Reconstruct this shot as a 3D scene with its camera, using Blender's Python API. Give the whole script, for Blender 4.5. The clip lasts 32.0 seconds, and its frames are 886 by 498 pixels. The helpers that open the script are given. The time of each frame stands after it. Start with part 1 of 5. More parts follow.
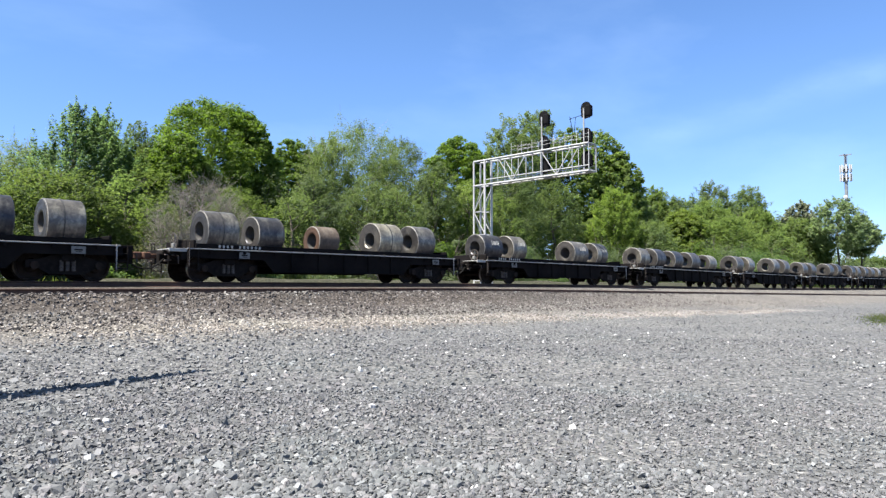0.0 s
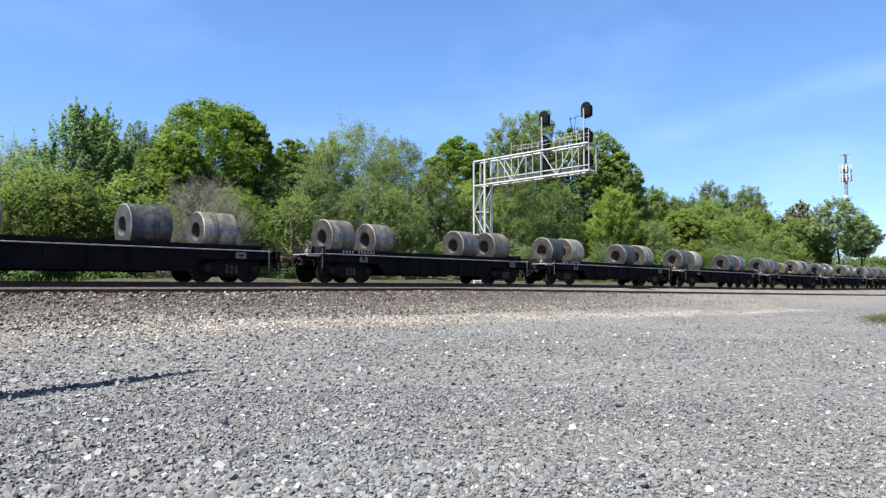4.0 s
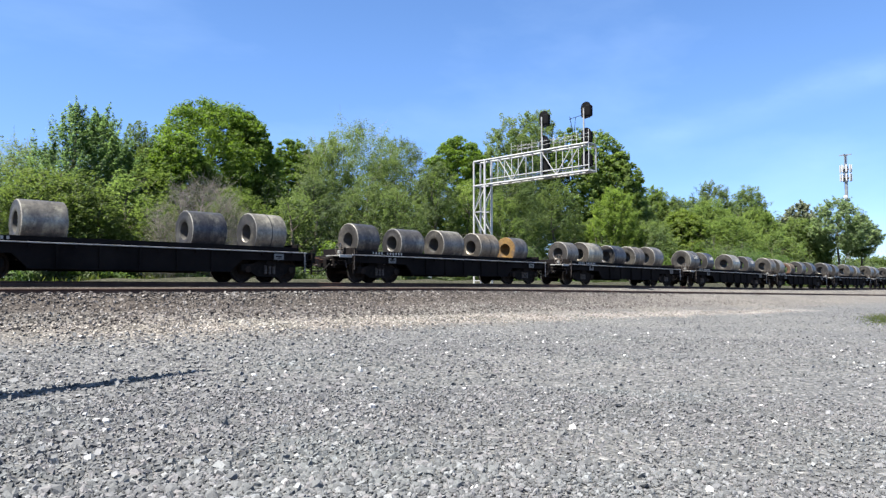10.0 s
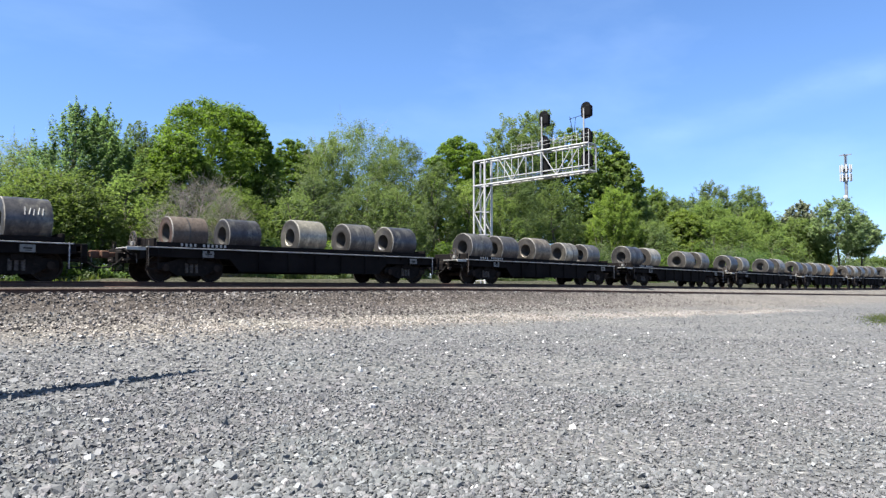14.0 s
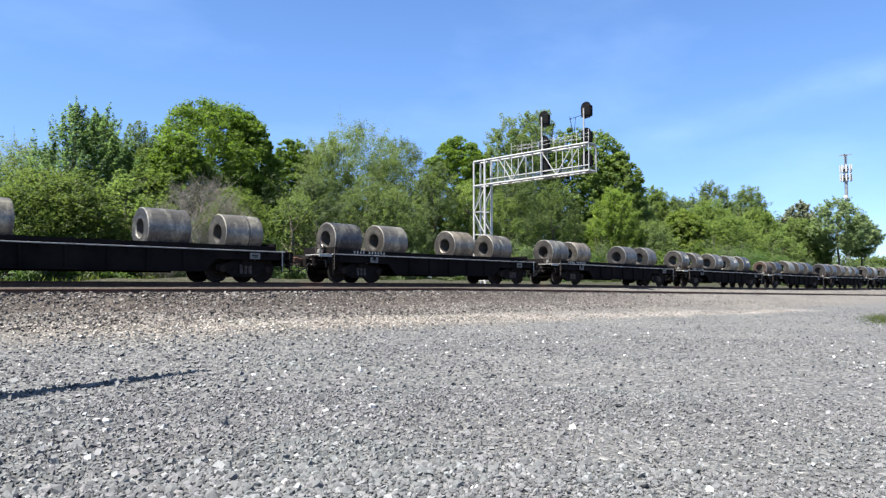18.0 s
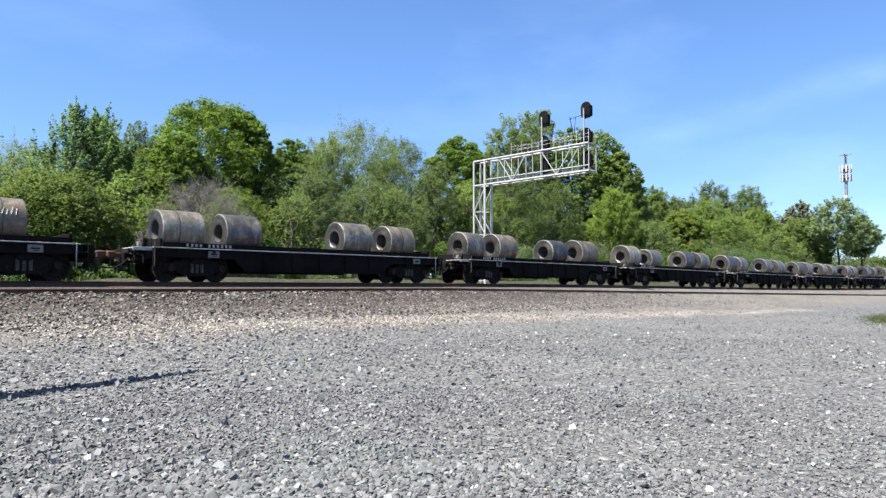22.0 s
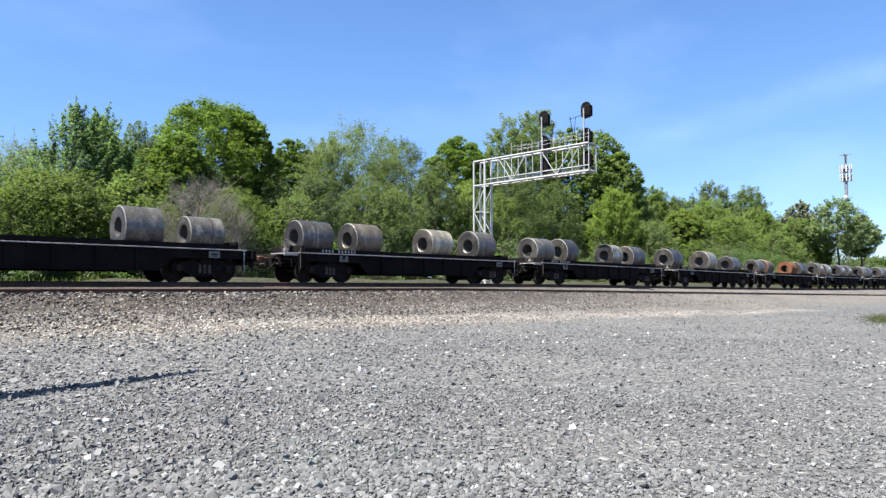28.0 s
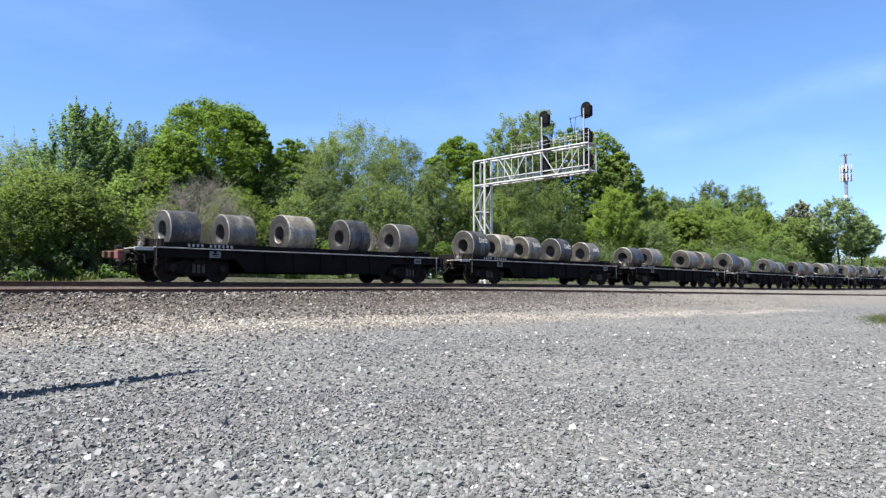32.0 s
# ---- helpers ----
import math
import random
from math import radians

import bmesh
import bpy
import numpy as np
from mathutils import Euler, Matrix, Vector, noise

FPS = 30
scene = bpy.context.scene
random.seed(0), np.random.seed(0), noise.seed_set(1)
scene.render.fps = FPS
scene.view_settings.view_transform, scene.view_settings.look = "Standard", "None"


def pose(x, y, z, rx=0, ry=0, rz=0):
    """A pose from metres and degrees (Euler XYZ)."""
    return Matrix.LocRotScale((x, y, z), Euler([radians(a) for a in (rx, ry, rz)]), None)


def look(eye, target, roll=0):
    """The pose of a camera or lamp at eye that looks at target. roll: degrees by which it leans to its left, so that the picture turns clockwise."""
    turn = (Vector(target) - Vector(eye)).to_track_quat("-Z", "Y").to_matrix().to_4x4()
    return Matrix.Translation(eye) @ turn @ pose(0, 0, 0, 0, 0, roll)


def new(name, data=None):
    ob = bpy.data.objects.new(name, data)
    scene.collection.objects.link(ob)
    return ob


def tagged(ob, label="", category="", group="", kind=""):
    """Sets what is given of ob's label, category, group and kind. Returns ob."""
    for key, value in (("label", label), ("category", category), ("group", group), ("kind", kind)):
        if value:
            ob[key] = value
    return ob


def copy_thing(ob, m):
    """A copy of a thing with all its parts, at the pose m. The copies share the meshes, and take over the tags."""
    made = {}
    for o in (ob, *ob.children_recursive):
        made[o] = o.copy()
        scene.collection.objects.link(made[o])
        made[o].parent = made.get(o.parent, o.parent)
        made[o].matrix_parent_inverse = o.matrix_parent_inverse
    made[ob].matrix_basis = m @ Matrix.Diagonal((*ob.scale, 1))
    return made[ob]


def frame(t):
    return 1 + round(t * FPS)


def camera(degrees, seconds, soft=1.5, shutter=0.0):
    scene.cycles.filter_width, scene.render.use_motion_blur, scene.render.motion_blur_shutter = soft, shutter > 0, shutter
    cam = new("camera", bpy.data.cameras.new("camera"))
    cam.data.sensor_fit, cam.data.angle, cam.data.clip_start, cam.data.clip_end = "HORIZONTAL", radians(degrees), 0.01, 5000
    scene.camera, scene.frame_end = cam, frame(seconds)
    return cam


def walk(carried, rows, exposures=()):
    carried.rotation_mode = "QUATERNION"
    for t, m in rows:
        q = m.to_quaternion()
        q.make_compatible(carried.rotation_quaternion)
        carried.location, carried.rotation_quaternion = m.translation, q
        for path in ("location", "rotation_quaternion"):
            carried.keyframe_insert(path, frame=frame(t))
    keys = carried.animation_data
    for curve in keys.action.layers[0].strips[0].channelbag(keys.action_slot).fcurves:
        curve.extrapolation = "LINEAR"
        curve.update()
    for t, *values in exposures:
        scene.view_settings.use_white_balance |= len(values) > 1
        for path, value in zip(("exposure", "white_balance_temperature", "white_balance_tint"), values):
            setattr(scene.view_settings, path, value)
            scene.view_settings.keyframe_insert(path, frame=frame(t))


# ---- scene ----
cam = camera(64.1, 32.0, soft=1.35, shutter=0.06)
EYE = Vector((0.0, 0.0, 1.3))
HEADING = radians(45.32)
VIEW = look(EYE, EYE + Vector((math.cos(HEADING), math.sin(HEADING), math.tan(radians(3.06)))))
walk(cam, [(0.0, VIEW), (32.0, VIEW)], exposures=[(0.0, 1.69), (32.0, 1.69)])

# ---- sky, sun ----
SUN_FROM = Vector((-0.99, 0.12, 0.0)).normalized()
SUN_UP = radians(62)
world = bpy.data.worlds.new("sky")
scene.world = world
world.use_nodes = True
wn, wl = world.node_tree.nodes, world.node_tree.links
wn.clear()
w_out = wn.new("ShaderNodeOutputWorld")
w_bg = wn.new("ShaderNodeBackground")
w_sky = wn.new("ShaderNodeTexSky")
w_sky.sky_type = "NISHITA"
w_sky.sun_disc = False
w_sky.sun_elevation = SUN_UP
w_sky.sun_rotation = math.atan2(SUN_FROM.x, SUN_FROM.y)
w_sky.altitude = 200
w_sky.air_density = 0.85
w_sky.dust_density = 0.0
w_sky.ozone_density = 3.0
w_bg.inputs["Strength"].default_value = 0.065
# thin cirrus, stretched streaks
w_tc = wn.new("ShaderNodeTexCoord")
w_map = wn.new("ShaderNodeMapping")
w_map.inputs["Rotation"].default_value = (0.15, 0.25, 0.6)
w_map.inputs["Scale"].default_value = (1.1, 2.6, 5.5)
w_noise = wn.new("ShaderNodeTexNoise")
w_noise.inputs["Scale"].default_value = 1.3
w_noise.inputs["Detail"].default_value = 7
w_noise.inputs["Roughness"].default_value = 0.55
w_ramp = wn.new("ShaderNodeValToRGB")
w_ramp.color_ramp.elements[0].position = 0.50
w_ramp.color_ramp.elements[0].color = (0, 0, 0, 1)
w_ramp.color_ramp.elements[1].position = 0.80
w_ramp.color_ramp.elements[1].color = (0.07, 0.07, 0.07, 1)
w_mix = wn.new("ShaderNodeMixRGB")


def sky_math(kind, a, b, c=None):
    q = wn.new("ShaderNodeMath")
    q.operation = kind
    for k, val in enumerate((a, b, c)):
        if isinstance(val, (int, float)):
            q.inputs[k].default_value = val
        elif val is not None:
            wl.new(val, q.inputs[k])
    return q.outputs[0]


def sky_dot(direction):
    q = wn.new("ShaderNodeVectorMath")
    q.operation = "DOT_PRODUCT"
    wl.new(w_tc.outputs["Generated"], q.inputs[0])
    q.inputs[1].default_value = direction
    return q.outputs["Value"]


def sky_fade(value, lo, hi):
    q = wn.new("ShaderNodeMapRange")
    q.interpolation_type = "SMOOTHSTEP"
    q.inputs["From Min"].default_value, q.inputs["From Max"].default_value = lo, hi
    wl.new(value, q.inputs["Value"])
    return q.outputs["Result"]


# one long wisp of cirrus low in the east
w_off = sky_math("ABSOLUTE", sky_math("MULTIPLY_ADD", w_noise.outputs["Fac"], 0.05, sky_math("ADD", sky_dot((0.2852, -0.1153, -0.9515)), -0.025)), 0.0)
w_wisp = sky_math("MULTIPLY", sky_math("SUBTRACT", 1.0, sky_fade(w_off, 0.0, 0.032)), sky_fade(sky_dot((0.9144, 0.3321, 0.2314)), 0.978, 0.998))
w_wisp = sky_math("MULTIPLY", w_wisp, sky_fade(w_noise.outputs["Fac"], 0.30, 0.62))
w_mix.inputs["Color2"].default_value = (9.0, 11.0, 13.0, 1)
wl.new(w_tc.outputs["Generated"], w_map.inputs["Vector"])
wl.new(w_map.outputs["Vector"], w_noise.inputs["Vector"])
wl.new(w_noise.outputs["Fac"], w_ramp.inputs["Fac"])
wl.new(sky_math("MULTIPLY_ADD", w_wisp, 0.075, w_ramp.outputs["Color"]), w_mix.inputs["Fac"])
w_air = wn.new("ShaderNodeMixRGB")
w_air.blend_type = "MULTIPLY"
w_air.inputs["Fac"].default_value = 1.0
w_up = wn.new("ShaderNodeSeparateXYZ")
wl.new(w_tc.outputs["Generated"], w_up.inputs["Vector"])
w_hue = wn.new("ShaderNodeMixRGB")
w_hue.inputs["Color1"].default_value = (0.69, 0.79, 1.07, 1)
w_hue.inputs["Color2"].default_value = (0.79, 0.96, 1.16, 1)
wl.new(sky_fade(w_up.outputs["Z"], 0.04, 0.34), w_hue.inputs["Fac"])
w_zenith = wn.new("ShaderNodeMixRGB")
w_zenith.inputs["Color2"].default_value = (1.5, 1.15, 0.74, 1)
wl.new(w_hue.outputs["Color"], w_zenith.inputs["Color1"])
wl.new(sky_fade(w_up.outputs["Z"], 0.42, 0.85), w_zenith.inputs["Fac"])
wl.new(w_zenith.outputs["Color"], w_air.inputs["Color2"])
wl.new(w_sky.outputs["Color"], w_air.inputs["Color1"])
wl.new(w_air.outputs["Color"], w_mix.inputs["Color1"])
wl.new(w_mix.outputs["Color"], w_bg.inputs["Color"])
wl.new(w_bg.outputs["Background"], w_out.inputs["Surface"])

sun_data = bpy.data.lights.new("sun", "SUN")
sun_data.energy = 4.8
sun_data.angle = radians(0.55)
sun_data.color = (1.0, 0.955, 0.88)
sun = new("sun", sun_data)
sun_way = SUN_FROM * math.cos(SUN_UP) + Vector((0, 0, math.sin(SUN_UP)))
sun.matrix_world = look(sun_way * 60, (0, 0, 0))


# ---- materials ----
def shader(name):
    m = bpy.data.materials.new(name)
    m.use_nodes = True
    n, l = m.node_tree.nodes, m.node_tree.links
    return m, n, l, n["Principled BSDF"]


def ramp(n, stops):
    r = n.new("ShaderNodeValToRGB")
    e = r.color_ramp.elements
    while len(e) < len(stops):
        e.new(0.5)
    for k, (p, c) in zip(e, stops):
        k.position, k.color = p, (*c, 1)
    return r


def noise_node(n, l, coords, scale, detail=4, rough=0.55):
    t = n.new("ShaderNodeTexNoise")
    t.inputs["Scale"].default_value = scale
    t.inputs["Detail"].default_value = detail
    t.inputs["Roughness"].default_value = rough
    l.new(coords, t.inputs["Vector"])
    return t


def mixer(n, l, kind, fac, a, b):
    m = n.new("ShaderNodeMixRGB")
    m.blend_type = kind
    for sock, v in (("Fac", fac), ("Color1", a), ("Color2", b)):
        if isinstance(v, (int, float)):
            m.inputs[sock].default_value = v
        elif isinstance(v, tuple):
            m.inputs[sock].default_value = (*v, 1)
        else:
            l.new(v, m.inputs[sock])
    return m.outputs["Color"]


def bumped(n, l, b, height, strength, distance):
    k = n.new("ShaderNodeBump")
    k.inputs["Strength"].default_value = strength
    k.inputs["Distance"].default_value = distance
    l.new(height, k.inputs["Height"])
    l.new(k.outputs["Normal"], b.inputs["Normal"])


def plain(name, dark, light, rough=0.6, metal=0.0, big=1.5, fine=30.0, bump=0.15, stain=None, spec=0.5):
    """Two scales of variation and a fine relief, in the thing's own space."""
    m, n, l, b = shader(name)
    co = n.new("ShaderNodeTexCoord").outputs["Object"]
    a = noise_node(n, l, co, big, 6, 0.6)
    f = noise_node(n, l, co, fine, 3, 0.6)
    col = ramp(n, [(0.3, dark), (0.7, light)])
    l.new(a.outputs["Fac"], col.inputs["Fac"])
    out = mixer(n, l, "OVERLAY", 0.35, col.outputs["Color"], f.outputs["Color"])
    if stain:
        s = noise_node(n, l, co, big * 2.3, 7, 0.7)
        sr = ramp(n, [(0.52, (0, 0, 0)), (0.72, (1, 1, 1))])
        l.new(s.outputs["Fac"], sr.inputs["Fac"])
        out = mixer(n, l, "MIX", sr.outputs["Color"], out, stain)
    l.new(out, b.inputs["Base Color"])
    b.inputs["Roughness"].default_value = rough
    b.inputs["Metallic"].default_value = metal
    b.inputs["Specular IOR Level"].default_value = spec
    bumped(n, l, b, f.outputs["Fac"], bump, 0.01)
    return m


def stone_material(name, stops, tint):
    m, n, l, b = shader(name)
    g = n.new("ShaderNodeNewGeometry")
    o = n.new("ShaderNodeObjectInfo")
    add = n.new("ShaderNodeMath")
    add.operation = "ADD"
    l.new(g.outputs["Random Per Island"], add.inputs[0])
    l.new(o.outputs["Random"], add.inputs[1])
    fr = n.new("ShaderNodeMath")
    fr.operation = "FRACT"
    l.new(add.outputs[0], fr.inputs[0])
    col = ramp(n, stops)
    l.new(fr.outputs[0], col.inputs["Fac"])
    f = noise_node(n, l, g.outputs["Position"], 95, 6, 0.7)
    w = noise_node(n, l, g.outputs["Position"], 0.35, 4, 0.6)
    wr = ramp(n, [(0.35, (0.98, 1.0, 1.0)), (0.52, (1.02, 0.985, 1.0)), (0.7, tint)])
    l.new(w.outputs["Fac"], wr.inputs["Fac"])
    c = mixer(n, l, "OVERLAY", 0.6, col.outputs["Color"], f.outputs["Fac"])
    l.new(mixer(n, l, "MULTIPLY", 1.0, c, wr.outputs["Color"]), b.inputs["Base Color"])
    b.inputs["Roughness"].default_value = 0.85
    bumped(n, l, b, f.outputs["Fac"], 0.55, 0.008)
    return m


def leaf_material(name, stops, through_colour, gloss=0.35):
    m, n, l, b = shader(name)
    g = n.new("ShaderNodeNewGeometry")
    mid = stops[1][1]
    col = ramp(n, [(p, tuple(m0 + (k - m0) * 0.5 for k, m0 in zip(c, mid))) for p, c in stops])
    l.new(g.outputs["Random Per Island"], col.inputs["Fac"])
    w = noise_node(n, l, g.outputs["Position"], 0.45, 3, 0.6)
    wr = ramp(n, [(0.35, (0.82, 0.86, 0.82)), (0.65, (1.12, 1.08, 1.0))])
    l.new(w.outputs["Fac"], wr.inputs["Fac"])
    c = mixer(n, l, "MULTIPLY", 1.0, col.outputs["Color"], wr.outputs["Color"])
    l.new(c, b.inputs["Base Color"])
    b.inputs["Roughness"].default_value = 0.55
    b.inputs["Specular IOR Level"].default_value = gloss
    t = n.new("ShaderNodeBsdfTranslucent")
    l.new(mixer(n, l, "MULTIPLY", 1.0, c, through_colour), t.inputs["Color"])
    mx = n.new("ShaderNodeMixShader")
    mx.inputs["Fac"].default_value = 0.66
    l.new(b.outputs["BSDF"], mx.inputs[1])
    l.new(t.outputs["BSDF"], mx.inputs[2])
    l.new(mx.outputs["Shader"], n["Material Output"].inputs["Surface"])
    return m


def ground_material():
    m, n, l, b = shader("gravel_ground")
    pos = n.new("ShaderNodeNewGeometry").outputs["Position"]
    sep = n.new("ShaderNodeSeparateXYZ")
    l.new(pos, sep.inputs["Vector"])
    vor = n.new("ShaderNodeTexVoronoi")
    vor.inputs["Scale"].default_value = 19
    l.new(pos, vor.inputs["Vector"])
    hue = n.new("ShaderNodeSeparateColor")
    l.new(vor.outputs["Color"], hue.inputs["Color"])
    grey = ramp(n, [(0.0, (0.060, 0.062, 0.064)), (0.4, (0.099, 0.101, 0.103)), (0.75, (0.131, 0.133, 0.135)), (0.92, (0.168, 0.169, 0.170)), (1.0, (0.25, 0.249, 0.247))])
    l.new(hue.outputs["Red"], grey.inputs["Fac"])
    brown = ramp(n, [(0.0, (0.023, 0.019, 0.017)), (0.5, (0.053, 0.045, 0.040)), (0.9, (0.083, 0.072, 0.064)), (1.0, (0.144, 0.130, 0.115))])
    l.new(hue.outputs["Red"], brown.inputs["Fac"])
    pale = ramp(n, [(0.0, (0.171, 0.154, 0.143)), (0.5, (0.262, 0.240, 0.222)), (1.0, (0.457, 0.440, 0.416))])
    l.new(hue.outputs["Green"], pale.inputs["Fac"])
    soil = ramp(n, [(0.0, (0.03, 0.045, 0.015)), (0.6, (0.07, 0.09, 0.03)), (1.0, (0.12, 0.11, 0.06))])
    l.new(hue.outputs["Blue"], soil.inputs["Fac"])
    wob = noise_node(n, l, pos, 0.35, 5, 0.65)

    def band(value, lo0, lo1, hi0, hi1, wobble):
        a = n.new("ShaderNodeMath")
        a.operation = "MULTIPLY_ADD"
        l.new(wob.outputs["Fac"], a.inputs[0])
        a.inputs[1].default_value = wobble
        l.new(value, a.inputs[2])
        up = n.new("ShaderNodeMapRange")
        up.interpolation_type = "SMOOTHSTEP"
        up.inputs["From Min"].default_value, up.inputs["From Max"].default_value = lo0 + wobble / 2, lo1 + wobble / 2
        l.new(a.outputs[0], up.inputs["Value"])
        dn = n.new("ShaderNodeMapRange")
        dn.interpolation_type = "SMOOTHSTEP"
        dn.inputs["From Min"].default_value, dn.inputs["From Max"].default_value = hi0 + wobble / 2, hi1 + wobble / 2
        dn.inputs["To Min"].default_value, dn.inputs["To Max"].default_value = 1.0, 0.0
        l.new(a.outputs[0], dn.inputs["Value"])
        p = n.new("ShaderNodeMath")
        p.operation = "MULTIPLY"
        l.new(up.outputs["Result"], p.inputs[0])
        l.new(dn.outputs["Result"], p.inputs[1])
        return p.outputs[0]

    tan = ramp(n, [(0.0, (0.074, 0.069, 0.064)), (0.5, (0.126, 0.118, 0.109)), (0.9, (0.168, 0.158, 0.148)), (1.0, (0.277, 0.267, 0.252))])
    l.new(hue.outputs["Red"], tan.inputs["Fac"])
    c = mixer(n, l, "MIX", band(sep.outputs["Y"], 13.2, 15.6, 33, 35, 2.2), grey.outputs["Color"], tan.outputs["Color"])
    slope = mixer(n, l, "MULTIPLY", 1.0, band(sep.outputs["Y"], 16.9, 18.3, 33, 35, 1.4), band(sep.outputs["X"], -4000, -3999, 18, 40, 9.0))
    c = mixer(n, l, "MIX", slope, c, brown.outputs["Color"])
    patch = noise_node(n, l, pos, 0.5, 4, 0.6)
    pr = ramp(n, [(0.36, (0.1, 0.1, 0.1)), (0.58, (0.9, 0.9, 0.9))])
    l.new(patch.outputs["Fac"], pr.inputs["Fac"])
    across = n.new("ShaderNodeMath")
    across.operation = "MULTIPLY_ADD"
    across.inputs[1].default_value = 0.07
    l.new(sep.outputs["X"], across.inputs[0])
    l.new(sep.outputs["Y"], across.inputs[2])
    lane = mixer(n, l, "MULTIPLY", 1.0, band(across.outputs[0], 15.2, 15.75, 16.1, 17.0, 1.0), band(sep.outputs["X"], 2, 9, 34, 46, 2.0))
    c = mixer(n, l, "MIX", mixer(n, l, "MULTIPLY", 1.0, lane, pr.outputs["Color"]), c, pale.outputs["Color"])
    bank = ramp(n, [(0.0, (0.016, 0.018, 0.010)), (0.5, (0.036, 0.038, 0.022)), (1.0, (0.080, 0.076, 0.056))])
    l.new(hue.outputs["Green"], bank.inputs["Fac"])
    c = mixer(n, l, "MIX", band(sep.outputs["Y"], 31.3, 32.2, 34.6, 35.6, 1.0), c, bank.outputs["Color"])
    c = mixer(n, l, "MIX", band(sep.outputs["Y"], 34.0, 35.5, 9000, 9001, 2.0), c, soil.outputs["Color"])
    big = noise_node(n, l, pos, 0.22, 5, 0.6)
    br = ramp(n, [(0.3, (0.82, 0.82, 0.84)), (0.7, (1.12, 1.1, 1.06))])
    l.new(big.outputs["Fac"], br.inputs["Fac"])
    c = mixer(n, l, "MULTIPLY", 1.0, c, br.outputs["Color"])
    l.new(c, b.inputs["Base Color"])
    b.inputs["Roughness"].default_value = 0.9
    b.inputs["Specular IOR Level"].default_value = 0.25
    bumped(n, l, b, vor.outputs["Distance"], 0.9, -0.045)
    return m


def coil_material(name, dark, light, stain, metal=0.0, rough=0.5):
    """Mill-scaled steel: streaks round the roll, pale oxide stains, fine wraps on the ends."""
    m, n, l, b = shader(name)
    tc = n.new("ShaderNodeTexCoord")
    oi = n.new("ShaderNodeObjectInfo")
    sh = n.new("ShaderNodeVectorMath")
    sh.operation = "MULTIPLY_ADD"
    comb = n.new("ShaderNodeCombineXYZ")
    for k in ("X", "Y", "Z"):
        l.new(oi.outputs["Random"], comb.inputs[k])
    l.new(comb.outputs["Vector"], sh.inputs[0])
    sh.inputs[1].default_value = (37, 53, 71)
    l.new(tc.outputs["Object"], sh.inputs[2])
    mp = n.new("ShaderNodeMapping")
    mp.inputs["Scale"].default_value = (1.7, 0.8, 0.8)
    l.new(sh.outputs["Vector"], mp.inputs["Vector"])
    a = noise_node(n, l, mp.outputs["Vector"], 1.4, 6, 0.6)
    col = ramp(n, [(0.32, dark), (0.68, light)])
    l.new(a.outputs["Fac"], col.inputs["Fac"])
    mq = n.new("ShaderNodeMapping")
    mq.inputs["Location"].default_value = (5.0, 3.0, 8.0)
    mq.inputs["Scale"].default_value = (1.1, 0.6, 0.6)
    l.new(sh.outputs["Vector"], mq.inputs["Vector"])
    s = noise_node(n, l, mq.outputs["Vector"], 1.9, 7, 0.68)
    sr = ramp(n, [(0.50, (0, 0, 0)), (0.64, (0.8, 0.8, 0.8))])
    l.new(s.outputs["Fac"], sr.inputs["Fac"])
    c = mixer(n, l, "MIX", sr.outputs["Color"], col.outputs["Color"], stain)
    p = noise_node(n, l, sh.outputs["Vector"], 9.0, 6, 0.75)
    fleck = ramp(n, [(0.36, (0.62, 0.62, 0.64)), (0.5, (1, 1, 1)), (0.66, (1.32, 1.3, 1.24))])
    l.new(p.outputs["Fac"], fleck.inputs["Fac"])
    c = mixer(n, l, "MULTIPLY", 0.8, c, fleck.outputs["Color"])
    rnd = ramp(n, [(0.0, (0.70, 0.69, 0.70)), (0.5, (0.97, 0.94, 0.88)), (1.0, (1.2, 1.14, 1.02))])
    l.new(oi.outputs["Random"], rnd.inputs["Fac"])
    c = mixer(n, l, "MULTIPLY", 1.0, c, rnd.outputs["Color"])
    l.new(c, b.inputs["Base Color"])
    b.inputs["Metallic"].default_value = metal
    b.inputs["Roughness"].default_value = rough
    b.inputs["Specular IOR Level"].default_value = 0.28
    f = noise_node(n, l, sh.outputs["Vector"], 14, 5, 0.6)
    bumped(n, l, b, f.outputs["Fac"], 0.25, 0.02)
    return m


M_GROUND = ground_material()
M_STONE = stone_material("grey_limestone_ballast", [(0.0, (0.064, 0.067, 0.070)), (0.3, (0.093, 0.097, 0.100)), (0.6, (0.113, 0.119, 0.120)), (0.72, (0.127, 0.128, 0.134)), (0.82, (0.146, 0.141, 0.142)), (0.94, (0.168, 0.175, 0.180)), (1.0, (0.222, 0.229, 0.230))], (0.93, 0.925, 0.93))
M_BALLAST = stone_material("brown_ballast", [(0.0, (0.027, 0.023, 0.020)), (0.45, (0.082, 0.072, 0.064)), (0.8, (0.129, 0.115, 0.105)), (1.0, (0.265, 0.250, 0.230))], (0.663, 0.655, 0.647))
M_CHIPS = stone_material("pale_crushed_stone", [(0.0, (0.119, 0.109, 0.093)), (0.5, (0.198, 0.181, 0.157)), (1.0, (0.348, 0.327, 0.287))], (0.748, 0.748, 0.748))
